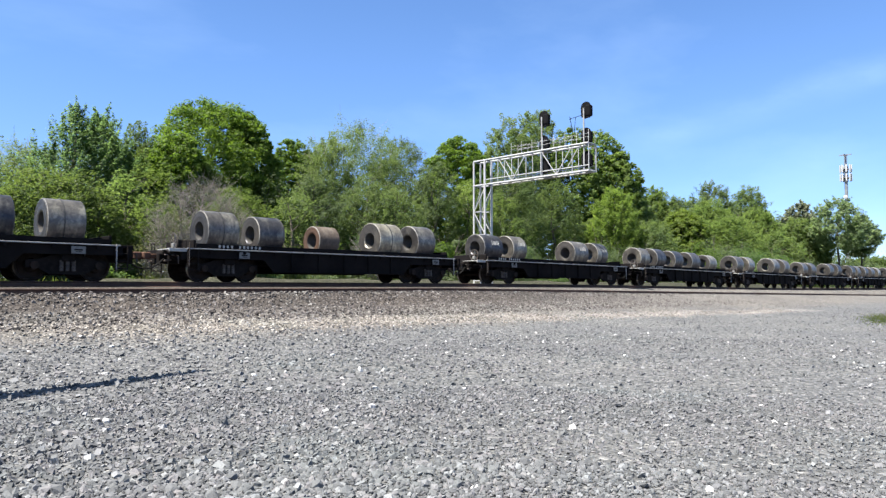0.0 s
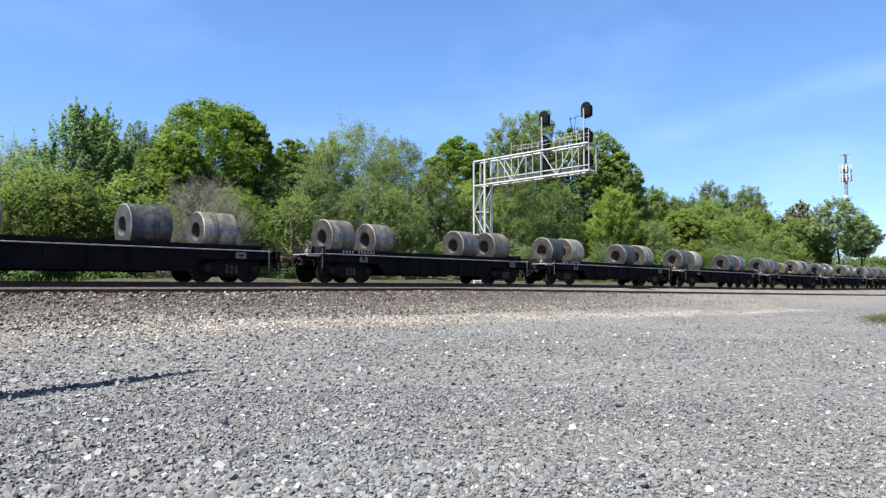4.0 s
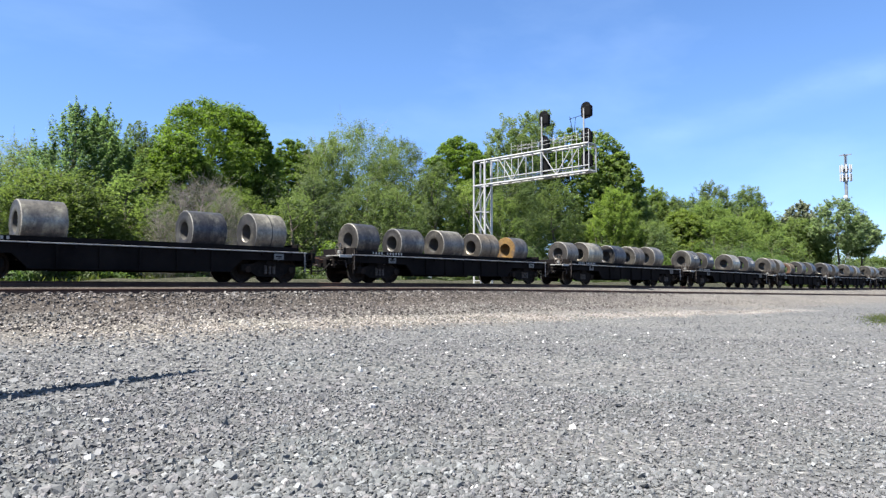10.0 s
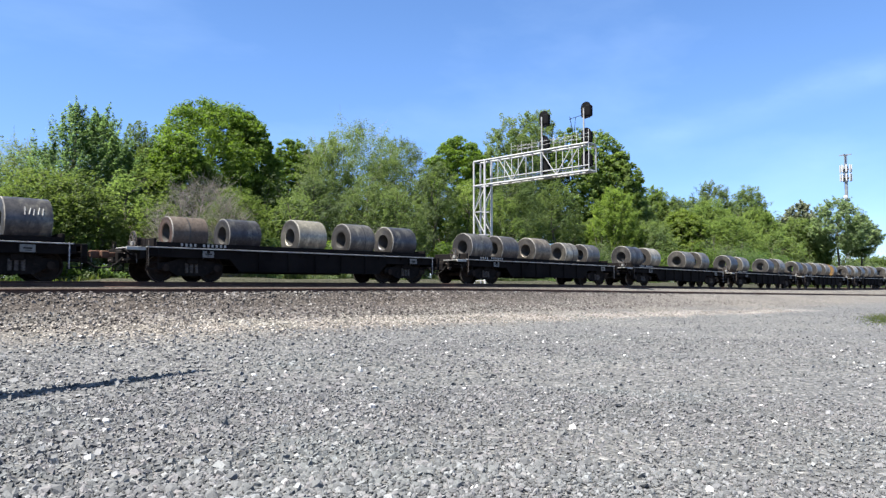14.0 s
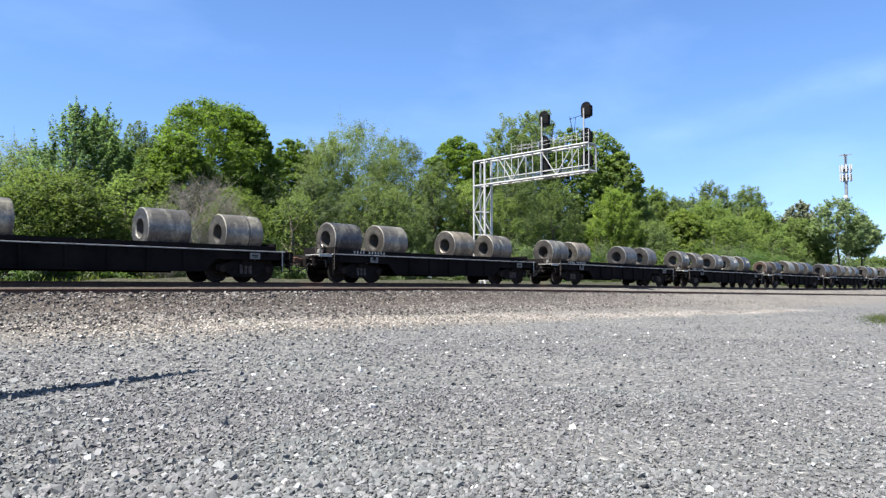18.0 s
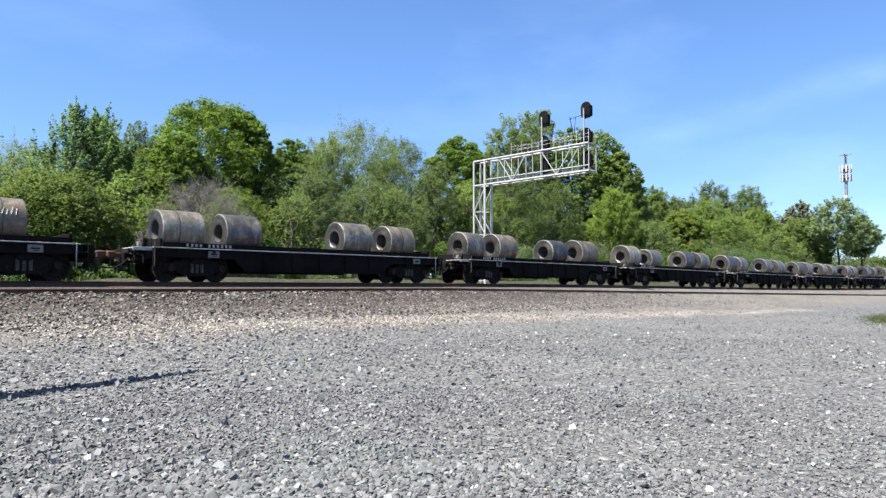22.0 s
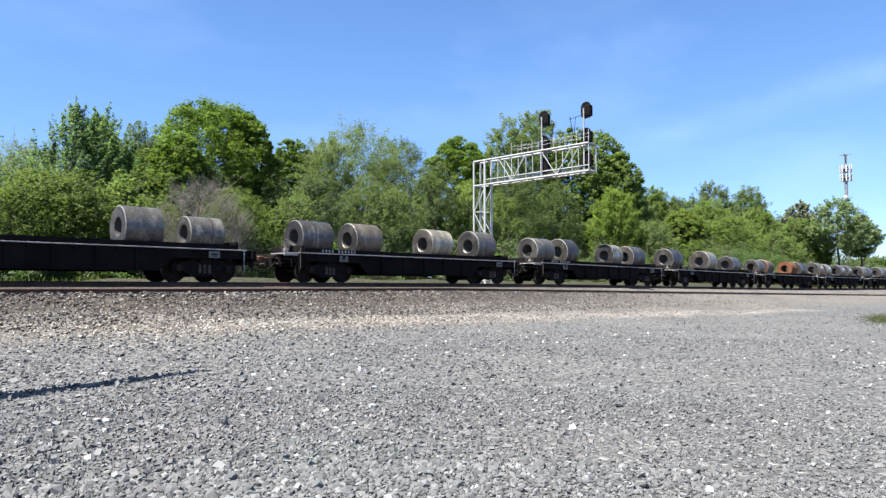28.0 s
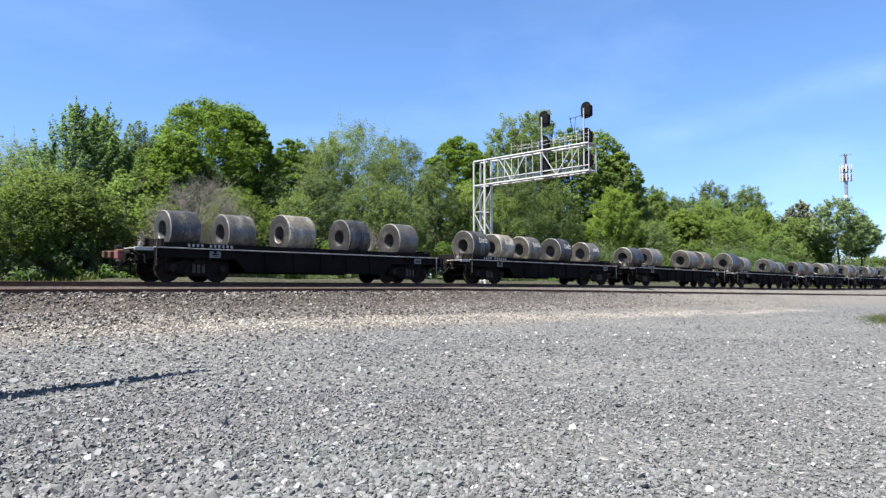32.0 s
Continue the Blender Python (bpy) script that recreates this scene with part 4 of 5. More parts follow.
# ---- signal bridge over the far side of the line ----
def signal_bridge():
    g = new("signal_bridge")
    g.matrix_basis = pose(34.01, 31.5, 1.2)
    base, low, top = 0.1, 6.72, 8.32
    legs = [(0, 0), (0, -0.96), (0.65, 0), (0.65, -0.96)]
    part("footing", Shape().box(-0.35, 1.0, -1.4, 0.36, -0.4, 0.22, 0.03), M_CONCRETE, g, "pale concrete footing")
    for x, y in legs:
        part("leg", Shape().rod((x, y, base), (x, y, top if x == 0 else top - 0.05), 0.08 if y < 0 else 0.062, 10), M_GALV, g)
        part("base_plate", Shape().box(x - 0.17, x + 0.17, y - 0.17, y + 0.17, 0.2, 0.25, 0.01), M_GALV, g)
    for (xa, ya), (xb, yb) in ((legs[0], legs[1]), (legs[2], legs[3]), (legs[0], legs[2]), (legs[1], legs[3])):
        z, flip = 0.5, False
        while z < 6.5:
            a, b = ((xa, ya), (xb, yb)) if flip else ((xb, yb), (xa, ya))
            part("mast_brace", Shape().beam((*a, z), (*b, min(z + 1.5, 6.6)), 0.042, 0.042), M_GALV, g)
            part("mast_strut", Shape().beam((*a, z), (*b, z), 0.045, 0.045), M_GALV, g)
            z, flip = z + 1.5, not flip
        part("mast_strut", Shape().beam((xa, ya, top - 0.03), (xb, yb, top - 0.03), 0.042, 0.042), M_GALV, g)
        part("mast_strut", Shape().beam((xa, ya, low), (xb, yb, low), 0.042, 0.042), M_GALV, g)
    end = -8.92
    for x in (0, 0.65):
        part("top_chord", Shape().rod((x, 0, top), (x, end, top), 0.062, 10), M_GALV, g)
        part("bottom_chord", Shape().rod((x, 0, low), (x, end, low), 0.055, 10), M_GALV, g)
        part("middle_rail", Shape().beam((x + 0.05, -1.0, low + 0.34), (x + 0.05, end, low + 0.34), 0.04, 0.05), M_GALV, g)
        n = 7
        for k in range(n + 1):
            y = -0.96 + (end + 0.96) * k / n
            part("truss_post", Shape().beam((x, y, low), (x, y, top), 0.034, 0.034), M_GALV, g)
            if k < n:
                y2 = -0.96 + (end + 0.96) * (k + 1) / n
                a, b = (top, low) if k % 3 == 1 else (low, top)
                if k % 3 != 0 and (x == 0 or k in (1, 5)):
                    part("truss_brace", Shape().beam((x, y, a), (x, y2, b), 0.036, 0.036), M_GALV, g)
    for k in range(10):
        y = -0.96 + (end + 0.96) * k / 9
        part("cross_strut", Shape().beam((0, y, low), (0.65, y, low), 0.042, 0.042), M_GALV, g)
        part("cross_strut", Shape().beam((0, y, top), (0.65, y, top), 0.042, 0.042), M_GALV, g)
    grating = Shape()
    for k in range(6):
        grating.beam((0.05 + 0.11 * k, end, low + 0.09), (0.05 + 0.11 * k, -1.2, low + 0.09), 0.012, 0.04)
    for k in range(26):
        grating.beam((0.0, end + 0.1 + 0.29 * k, low + 0.07), (0.65, end + 0.1 + 0.29 * k, low + 0.07), 0.02, 0.02)
    part("walkway_grating", grating, M_TOWER, g, "open steel walkway grating inside the truss")
    for k in range(8):
        y = -3.2 + (end + 3.2) * k / 7
        part("rail_post", Shape().rod((0.0, y, top + 0.05), (0.0, y, top + 0.80), 0.015, 6), M_GALV, g)
        part("rail_post", Shape().rod((0.65, y, top + 0.05), (0.65, y, top + 0.66), 0.012, 6), M_GALV, g)
    for z in (top + 0.45, top + 0.66):
        part("handrail", Shape().rod((0.65, -3.2, z), (0.65, end, z), 0.010, 6), M_GALV, g)
        part("handrail", Shape().rod((0.0, -3.2, z - 0.1), (0.0, end, z - 0.1), 0.009, 6), M_GALV, g)
    stay = Shape().rod((0.35, end - 0.26, low - 0.1), (0.35, end - 0.26, top - 0.25), 0.02, 6)
    stay.rod((0.0, end, top - 0.3), (0.35, end - 0.26, top - 0.3), 0.014, 5).rod((0.0, end, low), (0.35, end - 0.26, low), 0.014, 5)
    part("end_stay", stay, M_GALV, g)
    # a backing with a round top and a blunter foot
    oval = [(0.335 * math.cos(a), 0.19 + 0.32 * math.sin(a) if math.sin(a) >= 0 else -0.19 + 0.30 * max(math.sin(a), -0.94)) for a in [k * math.tau / 22 for k in range(22)]]
    for y in (-5.50, -8.52):
        part("signal_mast", Shape().rod((0.12, y, low), (0.12, y, 10.4), 0.045, 10), M_PALE, g, "grey signal mast pipe")
        for z in (10.28, 8.76, 7.40):
            head = part("signal_head", Shape().add([(0.24, y - 0.06 + a, z + b) for a, b in oval] + [(0.28, y - 0.06 + a, z + b) for a, b in oval], [tuple(range(22)), tuple(range(22, 44))[::-1]] + [(k, (k + 1) % 22, 22 + (k + 1) % 22, 22 + k) for k in range(22)]), M_SIGNAL, g, "black oval signal backing seen from behind")
            part("lamp_case", Shape().box(0.2, 0.55, y - 0.36, y - 0.02, z - 0.34, z + 0.30, 0.05), M_SIGNAL, head)
            for dz in (-0.26, 0.0, 0.26):
                part("hood", Shape().lathe([(0.28, 0.10), (0.62, 0.105), (0.62, 0.09), (0.28, 0.085)], 12, "x", (0.0, y - 0.06, z + dz)), M_SIGNAL, head)
        arm = Shape().rod((0.12, y, 10.02), (0.12, y + 1.0, 9.92), 0.016, 6).rod((0.12, y + 0.95, 10.05), (0.12, y + 0.7, top + 0.4), 0.018, 6).rod((0.12, y + 0.55, 10.0), (0.12, y + 0.7, top + 0.4), 0.014, 6)
        if y < -6:
            part("bracket_arm", arm, M_SIGNAL, g)
        else:
            part("bracket_arm", Shape().rod((0.12, y, 9.7), (0.12, y - 0.95, 9.85), 0.02, 6).rod((0.12, y - 0.9, 9.85), (0.12, y - 0.7, top + 0.3), 0.022, 6), M_SIGNAL, g)
    return tagged(g, "white truss cantilever signal bridge with black signal heads", "signal bridge")


signal_bridge()


# ---- phone mast far off ----
def phone_mast():
    t = new("phone_mast")
    t.matrix_basis = pose(289.4, 80.2, 0.4)
    part("pole", Shape().rod((0, 0, 0), (0, 0, 50), 0.85, 12, 0.45), M_TOWER, t)
    for z, n in ((44.5, 9), (41.2, 9)):
        part("platform", Shape().lathe([(z - 0.15, 0.4), (z - 0.15, 1.7), (z + 0.05, 1.7), (z + 0.05, 0.4)], 12, "z"), M_TOWER, t)
        for k in range(n):
            a = k * math.tau / n
            part("antenna", Shape().box(-0.18, 0.18, -0.26, 0.26, z - 1.3, z + 1.5, 0.05), M_ANTENNA, t, at=pose(1.9 * math.cos(a), 1.9 * math.sin(a), 0, 0, 0, math.degrees(a)))
    part("top_frame", Shape().beam((-2.1, 0, 49.8), (2.1, 0, 49.8), 0.3, 0.35).beam((0, -2.1, 49.8), (0, 2.1, 49.8), 0.3, 0.35), M_TOWER, t)
    part("dish", Shape().lathe([(-0.3, 0.0), (-0.1, 0.7), (0.1, 0.7), (0.16, 0.7), (0.1, 0.0)], 14, "x", (-1.1, 0, 34)), M_ANTENNA, t)
    return tagged(t, "slim grey phone mast with two rings of white antennas", "phone mast")


phone_mast()


# ---- utility pole out of view, inferred from its shadow on the gravel ----
def utility_pole(x, y, h, lean):
    p = new("utility_pole")
    p.matrix_basis = Matrix.Translation((x, y, land(x, y))) @ Vector((lean.x, lean.y, h)).to_track_quat("Z", "X").to_matrix().to_4x4()
    full = Vector((lean.x, lean.y, h)).length
    part("pole", Shape().rod((0, 0, -0.2), (0, 0, full * 0.8), 0.29, 14, 0.24).rod((0, 0, full * 0.8), (0, 0, full), 0.16, 14, 0.11), M_POLE, p)
    for z in (2.2, 4.4):
        part("band", Shape().lathe([(z, 0.25), (z, 0.30), (z + 0.05, 0.30), (z + 0.05, 0.25)], 14, "z"), M_PALE, p)
    return tagged(p, "weathered leaning wooden utility pole", "utility pole")


# the lean is made up, to aim the shadow under this sun
POLE_H, LEAN = 9.5, Vector((0.0, 1.95))
SHADOW_TIP = Vector((5.20, 10.52))
cast = LEAN - Vector((SUN_FROM.x, SUN_FROM.y)) * (POLE_H / math.tan(SUN_UP))
utility_pole(SHADOW_TIP.x - cast.x, SHADOW_TIP.y - cast.y, POLE_H, LEAN)


# ---- trees ----
def branch_shape(h, r, low, n, rr, lean=0.0, thin=1.0):
    s = Shape()
    tr = (0.10 + 0.012 * h) * thin
    p, seg = Vector((0, 0, -0.1)), 6
    line = []
    for k in range(1, seg + 1):
        q = Vector((rr.uniform(-0.12, 0.12) * k * 0.5 + lean * k / seg, rr.uniform(-0.12, 0.12) * k * 0.5, h * 0.86 * k / seg))
        s.rod(p, q, tr * (1 - 0.85 * (k - 1) / seg), 7, tr * (1 - 0.85 * k / seg))
        line.append((p.copy(), q.copy(), k))
        p = q
    for j in range(n):
        a, b, k = rr.choice(line[1:] if low > 0.05 else line)
        u = rr.random()
        st = a.lerp(b, u)
        ang = rr.uniform(0, math.tau)
        ln = r * rr.uniform(0.55, 1.0) * (1.15 - 0.5 * k / seg)
        en = st + Vector((math.cos(ang) * ln, math.sin(ang) * ln, ln * rr.uniform(0.5, 1.2)))
        mid = st.lerp(en, 0.5) + Vector((0, 0, -0.08 * ln))
        w = tr * 0.36 * (1.1 - k / seg * 0.7)
        s.rod(st, mid, w, 5, w * 0.7)
        s.rod(mid, en, w * 0.7, 5, w * 0.25)
        for _ in range(2):
            t0 = mid.lerp(en, rr.random())
            s.rod(t0, t0 + Vector((rr.uniform(-1, 1), rr.uniform(-1, 1), rr.uniform(0.2, 1))) * ln * 0.42, w * 0.4, 4, w * 0.12)
    return s


def leaf_cloud(centres, radii, count, size, flat=0.75, puff=0.7):
    """Small leaves, one triangle each, scattered through clumps, denser to their outside."""
    pick = rng.choice(len(centres), count, p=radii ** 2 / (radii ** 2).sum())
    d = rng.normal(size=(count, 3))
    d /= np.linalg.norm(d, axis=1)[:, None]
    rad = rng.uniform(0, 1, count) ** 0.38
    p = centres[pick] + d * (radii[pick] * rad * rng.uniform(0.85, 1.12, count))[:, None] * np.array([1, 1, flat])
    nrm = d * puff + rng.normal(size=(count, 3)) * 0.3 + np.array([-0.15, 0, 0.45])
    nrm /= np.linalg.norm(nrm, axis=1)[:, None]
    u = np.cross(nrm, rng.normal(size=(count, 3)))
    u /= np.linalg.norm(u, axis=1)[:, None]
    w = np.cross(nrm, u)
    s = size * rng.uniform(0.6, 1.35, count)[:, None]
    v = np.stack([p - u * s * 0.8 - w * s * 0.45, p + u * s * 0.8 - w * s * 0.45, p + w * s * 0.9 + nrm * s * 0.1], 1)
    return v.reshape(-1, 3), np.arange(count * 3).reshape(-1, 3)


def twig_cloud(start, way, length, count, size, spread):
    """Leaves strung along slender shoots."""
    pick = rng.integers(0, len(start), count)
    t = rng.uniform(0, 1, count) ** 0.8
    p = start[pick] + way[pick] * (length[pick] * t)[:, None] + rng.normal(size=(count, 3)) * (spread * (1.15 - 0.8 * t))[:, None]
    nrm = way[pick] * 0.3 + rng.normal(size=(count, 3)) * 0.38 + np.array([-0.25, -0.1, 0.55])
    nrm /= np.linalg.norm(nrm, axis=1)[:, None]
    u = np.cross(nrm, rng.normal(size=(count, 3)))
    u /= np.linalg.norm(u, axis=1)[:, None]
    w = np.cross(nrm, u)
    s = size * rng.uniform(0.6, 1.35, count)[:, None]
    v = np.stack([p - u * s * 0.55 - w * s * 0.7, p + u * s * 0.55 - w * s * 0.5, p + w * s], 1)
    return v.reshape(-1, 3), np.arange(count * 3).reshape(-1, 3)


TREE_WORDS = {
    "maple": "dense bright green round-crowned maple in full leaf",
    "olive": "olive green leafy tree in the wood",
    "poplar": "slender dark green tree with a pointed crown",
    "ash": "pale grey-green tree with sparse young leaves",
    "grove": "soft green leafy tree along the line, leaves lightened for haze and shade",
    "spring": "yellow-green tree with fresh spring leaves",
    "thicket": "dark green tree at the wood's edge, shade put into its leaves",
    "lightened_maple": "leafy tree beyond the signal bridge, green lightened against its shade",
    "linden": "broad open-grown tree with a bare trunk, crown coloured for haze",
    "haze": "budding tree at the wood's edge, paled for haze",
    "twig": "bare grey tree with thin twigs and few buds",
}


def tree(kind, x, y, h, r, dens, low, leaf=None):
    rr = random.Random(int(x * 131 + y * 17))
    t = new("tree")
    t.matrix_basis = pose(x, y, land(x, y) - 0.05, 0, 0, rr.uniform(0, 360))
    sparse = kind in ("ash", "twig", "haze")
    part("trunk", branch_shape(h * (0.66 if kind == "ash" else 1.0), r * (0.7 if kind == "ash" else 1.0), low, {"ash": 46, "twig": 60, "haze": 30}.get(kind, 16), rr, rr.uniform(-0.4, 0.4), 1.0), M_TWIG if sparse else M_BARK, t, smooth=True)
    n = {"maple": 1100, "olive": 560, "grove": 800, "linden": 260, "poplar": 480, "ash": 640, "haze": 420, "twig": 80}[kind]
    c = rng.uniform(-1, 1, size=(n * 4, 3))
    c = c[(c ** 2).sum(1) < 1][:n]
    shell = np.linalg.norm(c, axis=1)
    c *= ((0.5 + 0.5 * shell) / np.maximum(shell, 1e-3))[:, None] ** (0.8 if kind == "maple" else 0.45)
    up = np.clip((c[:, 2] + 1) / 2, 0, 1)
    if kind == "poplar":
        wide = np.clip(1.35 * (1 - up) ** 0.6 + 0.08, 0.1, 1)
    elif kind in ("olive", "twig", "grove", "linden"):
        wide = np.clip(1.1 - 0.5 * up ** 2, 0.3, 1)
    else:
        wide = np.clip(1.1 - 0.2 * up ** 3, 0.3, 1)
    blob = {"maple": 0.105, "olive": 0.11, "grove": 0.085, "linden": 0.12, "poplar": 0.085, "ash": 0.075, "haze": 0.11, "twig": 0.2}[kind] * r * rng.uniform(0.5, 1.3, len(c))
    pos = np.stack([c[:, 0] * r * wide, c[:, 1] * r * wide, h * (low + (1 - low) * up)], 1)
    count = int(min(max(700 * r * h, 8000), 34000) * dens * (1.1 if math.hypot(x, y) > 110 else 0.7 if dens < 1 else 1.7) * {"maple": 1.7, "ash": 1.2, "twig": 0.08, "haze": 0.7}.get(kind, 1.0))
    far = max(1.0, math.hypot(x, y) / 62) * (1.3 if dens < 1 else 1.0)
    size = {"maple": 0.080, "olive": 0.070, "grove": 0.074, "linden": 0.074, "poplar": 0.078, "ash": 0.070, "haze": 0.11, "twig": 0.07}[kind] * far
    if kind in ("maple", "twig"):
        v, f = leaf_cloud(pos, blob * 1.15, count, size, 0.75, 0.6)
    else:
        out = pos * np.array([1, 1, 0]) / r
        way = out * {"poplar": 0.35, "ash": 0.8}.get(kind, 0.75) + np.array([0, 0, 1.0]) + rng.normal(size=pos.shape) * {"poplar": 0.16, "ash": 0.45}.get(kind, 0.4)
        way /= np.linalg.norm(way, axis=1)[:, None]
        length = r * rng.uniform(0.3, 0.75, len(pos)) * {"poplar": 1.0, "ash": 0.6}.get(kind, 0.6)
        v, f = twig_cloud(pos, way, length, count, size, r * {"poplar": 0.045, "ash": 0.075}.get(kind, 0.075))
        if kind == "ash":
            tw = Shape()
            for k in range(0, len(pos), 3):
                tw.rod(pos[k], pos[k] + way[k] * length[k], 0.016, 3, 0.006)
            tagged(part("branchlet", tw, M_TWIG, t), kind="stuff")
    v[:, 2] *= h / np.percentile(v[:, 2], 99.9)
    v[:, :2] *= r * 1.12 / np.percentile(np.hypot(v[:, 0], v[:, 1]), 94)
    part("crown", from_arrays("crown", v, f, LEAVES[leaf or kind]), None, t)
    return tagged(t, TREE_WORDS[leaf or kind], "tree", "trees of the wood behind the line")


tree("ash", 13.1, 54.0, 10.1, 3.4, 1.00, 0.12)
tree("poplar", 13.2, 43.0, 10.6, 2.4, 1.30, 0.12)
tree("poplar", 15.0, 44.0, 10.8, 2.4, 1.30, 0.12)
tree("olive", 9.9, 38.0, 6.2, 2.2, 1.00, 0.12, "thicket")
tree("ash", 17.7, 46.0, 10.8, 1.4, 1.00, 0.12)
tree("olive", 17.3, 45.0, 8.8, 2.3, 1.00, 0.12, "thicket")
tree("maple", 22.9, 46.0, 13.0, 4.1, 1.00, 0.12)
tree("maple", 19.1, 43.0, 9.8, 1.9, 1.00, 0.12)
tree("maple", 24.5, 44.0, 12.1, 1.7, 1.00, 0.12)
tree("maple", 32.0, 50.0, 12.3, 2.0, 1.00, 0.12)
tree("ash", 33.2, 47.0, 12.2, 2.3, 1.00, 0.12)
tree("ash", 36.8, 48.0, 14.2, 4.2, 1.00, 0.12)
tree("ash", 42.6, 49.0, 13.8, 2.7, 1.00, 0.12)
tree("olive", 27.5, 40.0, 8.1, 1.9, 1.00, 0.12)
tree("olive", 31.9, 40.0, 8.2, 2.4, 1.00, 0.12)
tree("maple", 47.4, 46.0, 14.2, 3.2, 1.00, 0.12)
tree("olive", 40.6, 42.0, 10.6, 2.1, 1.00, 0.12)
tree("ash", 62.4, 52.0, 19.9, 3.2, 1.00, 0.12)
tree("ash", 69.7, 54.0, 22.1, 3.1, 1.00, 0.12)
tree("maple", 71.8, 50.0, 19.5, 3.3, 0.70, 0.12, "lightened_maple")
tree("maple", 76.4, 49.0, 19.8, 3.4, 0.62, 0.12, "lightened_maple")
tree("maple", 77.5, 47.0, 17.1, 2.8, 0.62, 0.12, "lightened_maple")
tree("olive", 50.4, 42.0, 11.0, 2.9, 1.00, 0.12)
tree("olive", 57.2, 42.0, 10.7, 2.5, 1.00, 0.12)
tree("grove", 69.8, 43.0, 11.4, 2.7, 1.00, 0.12, "lightened_maple")
# lighter leaves here make up for the shade on this tree
tree("olive", 44.0, 41.5, 9.2, 2.0, 1.00, 0.12, "grove")
tree("olive", 32.9, 38.0, 7.3, 2.2, 1.00, 0.12)
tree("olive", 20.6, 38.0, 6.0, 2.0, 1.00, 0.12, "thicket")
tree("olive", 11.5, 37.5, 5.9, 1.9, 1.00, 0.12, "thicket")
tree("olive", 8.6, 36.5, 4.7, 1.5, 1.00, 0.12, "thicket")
tree("grove", 95.4, 52.0, 14.9, 2.5, 1.00, 0.12)
tree("grove", 97.5, 50.0, 13.5, 3.2, 1.00, 0.12)
tree("ash", 122.4, 56.0, 18.9, 4.0, 1.00, 0.12)
tree("maple", 88.0, 44.0, 10.2, 2.9, 1.00, 0.12, "spring")
# leaf colour lightened again, as this tree stands in shade
tree("olive", 47.3, 41.0, 8.6, 2.2, 1.00, 0.12, "grove")
tree("grove", 139.0, 56.0, 19.8, 4.2, 1.00, 0.12)
tree("grove", 128.0, 50.0, 14.2, 3.9, 1.00, 0.12)
tree("grove", 107.2, 46.0, 11.2, 4.1, 1.00, 0.12)
tree("grove", 114.1, 52.0, 14.9, 4.2, 1.00, 0.12)
tree("grove", 81.1, 47.0, 11.9, 2.9, 1.00, 0.12)
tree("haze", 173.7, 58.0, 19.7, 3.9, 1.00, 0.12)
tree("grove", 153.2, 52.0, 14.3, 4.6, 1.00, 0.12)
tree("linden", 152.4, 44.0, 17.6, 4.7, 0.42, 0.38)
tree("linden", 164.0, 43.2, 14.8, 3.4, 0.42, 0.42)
tree("grove", 158.0, 50.6, 13.4, 3.2, 1.00, 0.12)
tree("grove", 73.9, 41.0, 7.8, 2.9, 1.00, 0.12)
tree("grove", 120.6, 44.0, 9.2, 3.7, 1.00, 0.12)
tree("olive", 14.4, 39.0, 6.4, 1.5, 0.50, 0.12, "grove")
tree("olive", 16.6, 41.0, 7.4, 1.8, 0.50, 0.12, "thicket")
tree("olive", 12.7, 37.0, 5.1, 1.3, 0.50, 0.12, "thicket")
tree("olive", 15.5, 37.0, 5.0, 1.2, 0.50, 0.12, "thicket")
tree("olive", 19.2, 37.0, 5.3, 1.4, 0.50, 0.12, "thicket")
tree("olive", 24.8, 42.0, 8.0, 1.9, 0.50, 0.12)
tree("olive", 25.1, 39.0, 6.6, 1.6, 0.50, 0.12)
tree("olive", 14.0, 60.0, 9.9, 2.5, 0.50, 0.12)
tree("olive", 16.3, 58.0, 10.5, 2.9, 0.50, 0.12)
tree("olive", 20.7, 58.0, 11.7, 2.7, 0.50, 0.12)
tree("olive", 23.4, 58.0, 11.5, 2.5, 0.50, 0.12)
tree("olive", 35.5, 60.0, 13.5, 2.7, 0.50, 0.12)
tree("olive", 38.9, 58.0, 13.1, 3.0, 0.50, 0.12)
tree("olive", 53.0, 58.0, 13.7, 3.1, 0.50, 0.12)
tree("olive", 65.9, 60.0, 16.8, 3.2, 0.50, 0.12)
tree("olive", 106.1, 62.0, 16.6, 3.8, 0.50, 0.12)
tree("olive", 137.1, 66.0, 18.0, 5.7, 0.50, 0.12)
tree("olive", 153.2, 66.0, 18.2, 6.2, 0.50, 0.12)
tree("olive", 184.6, 66.0, 18.2, 6.4, 0.50, 0.12)
tree("olive", 276.8, 70.0, 11.0, 7.8, 0.50, 0.12)


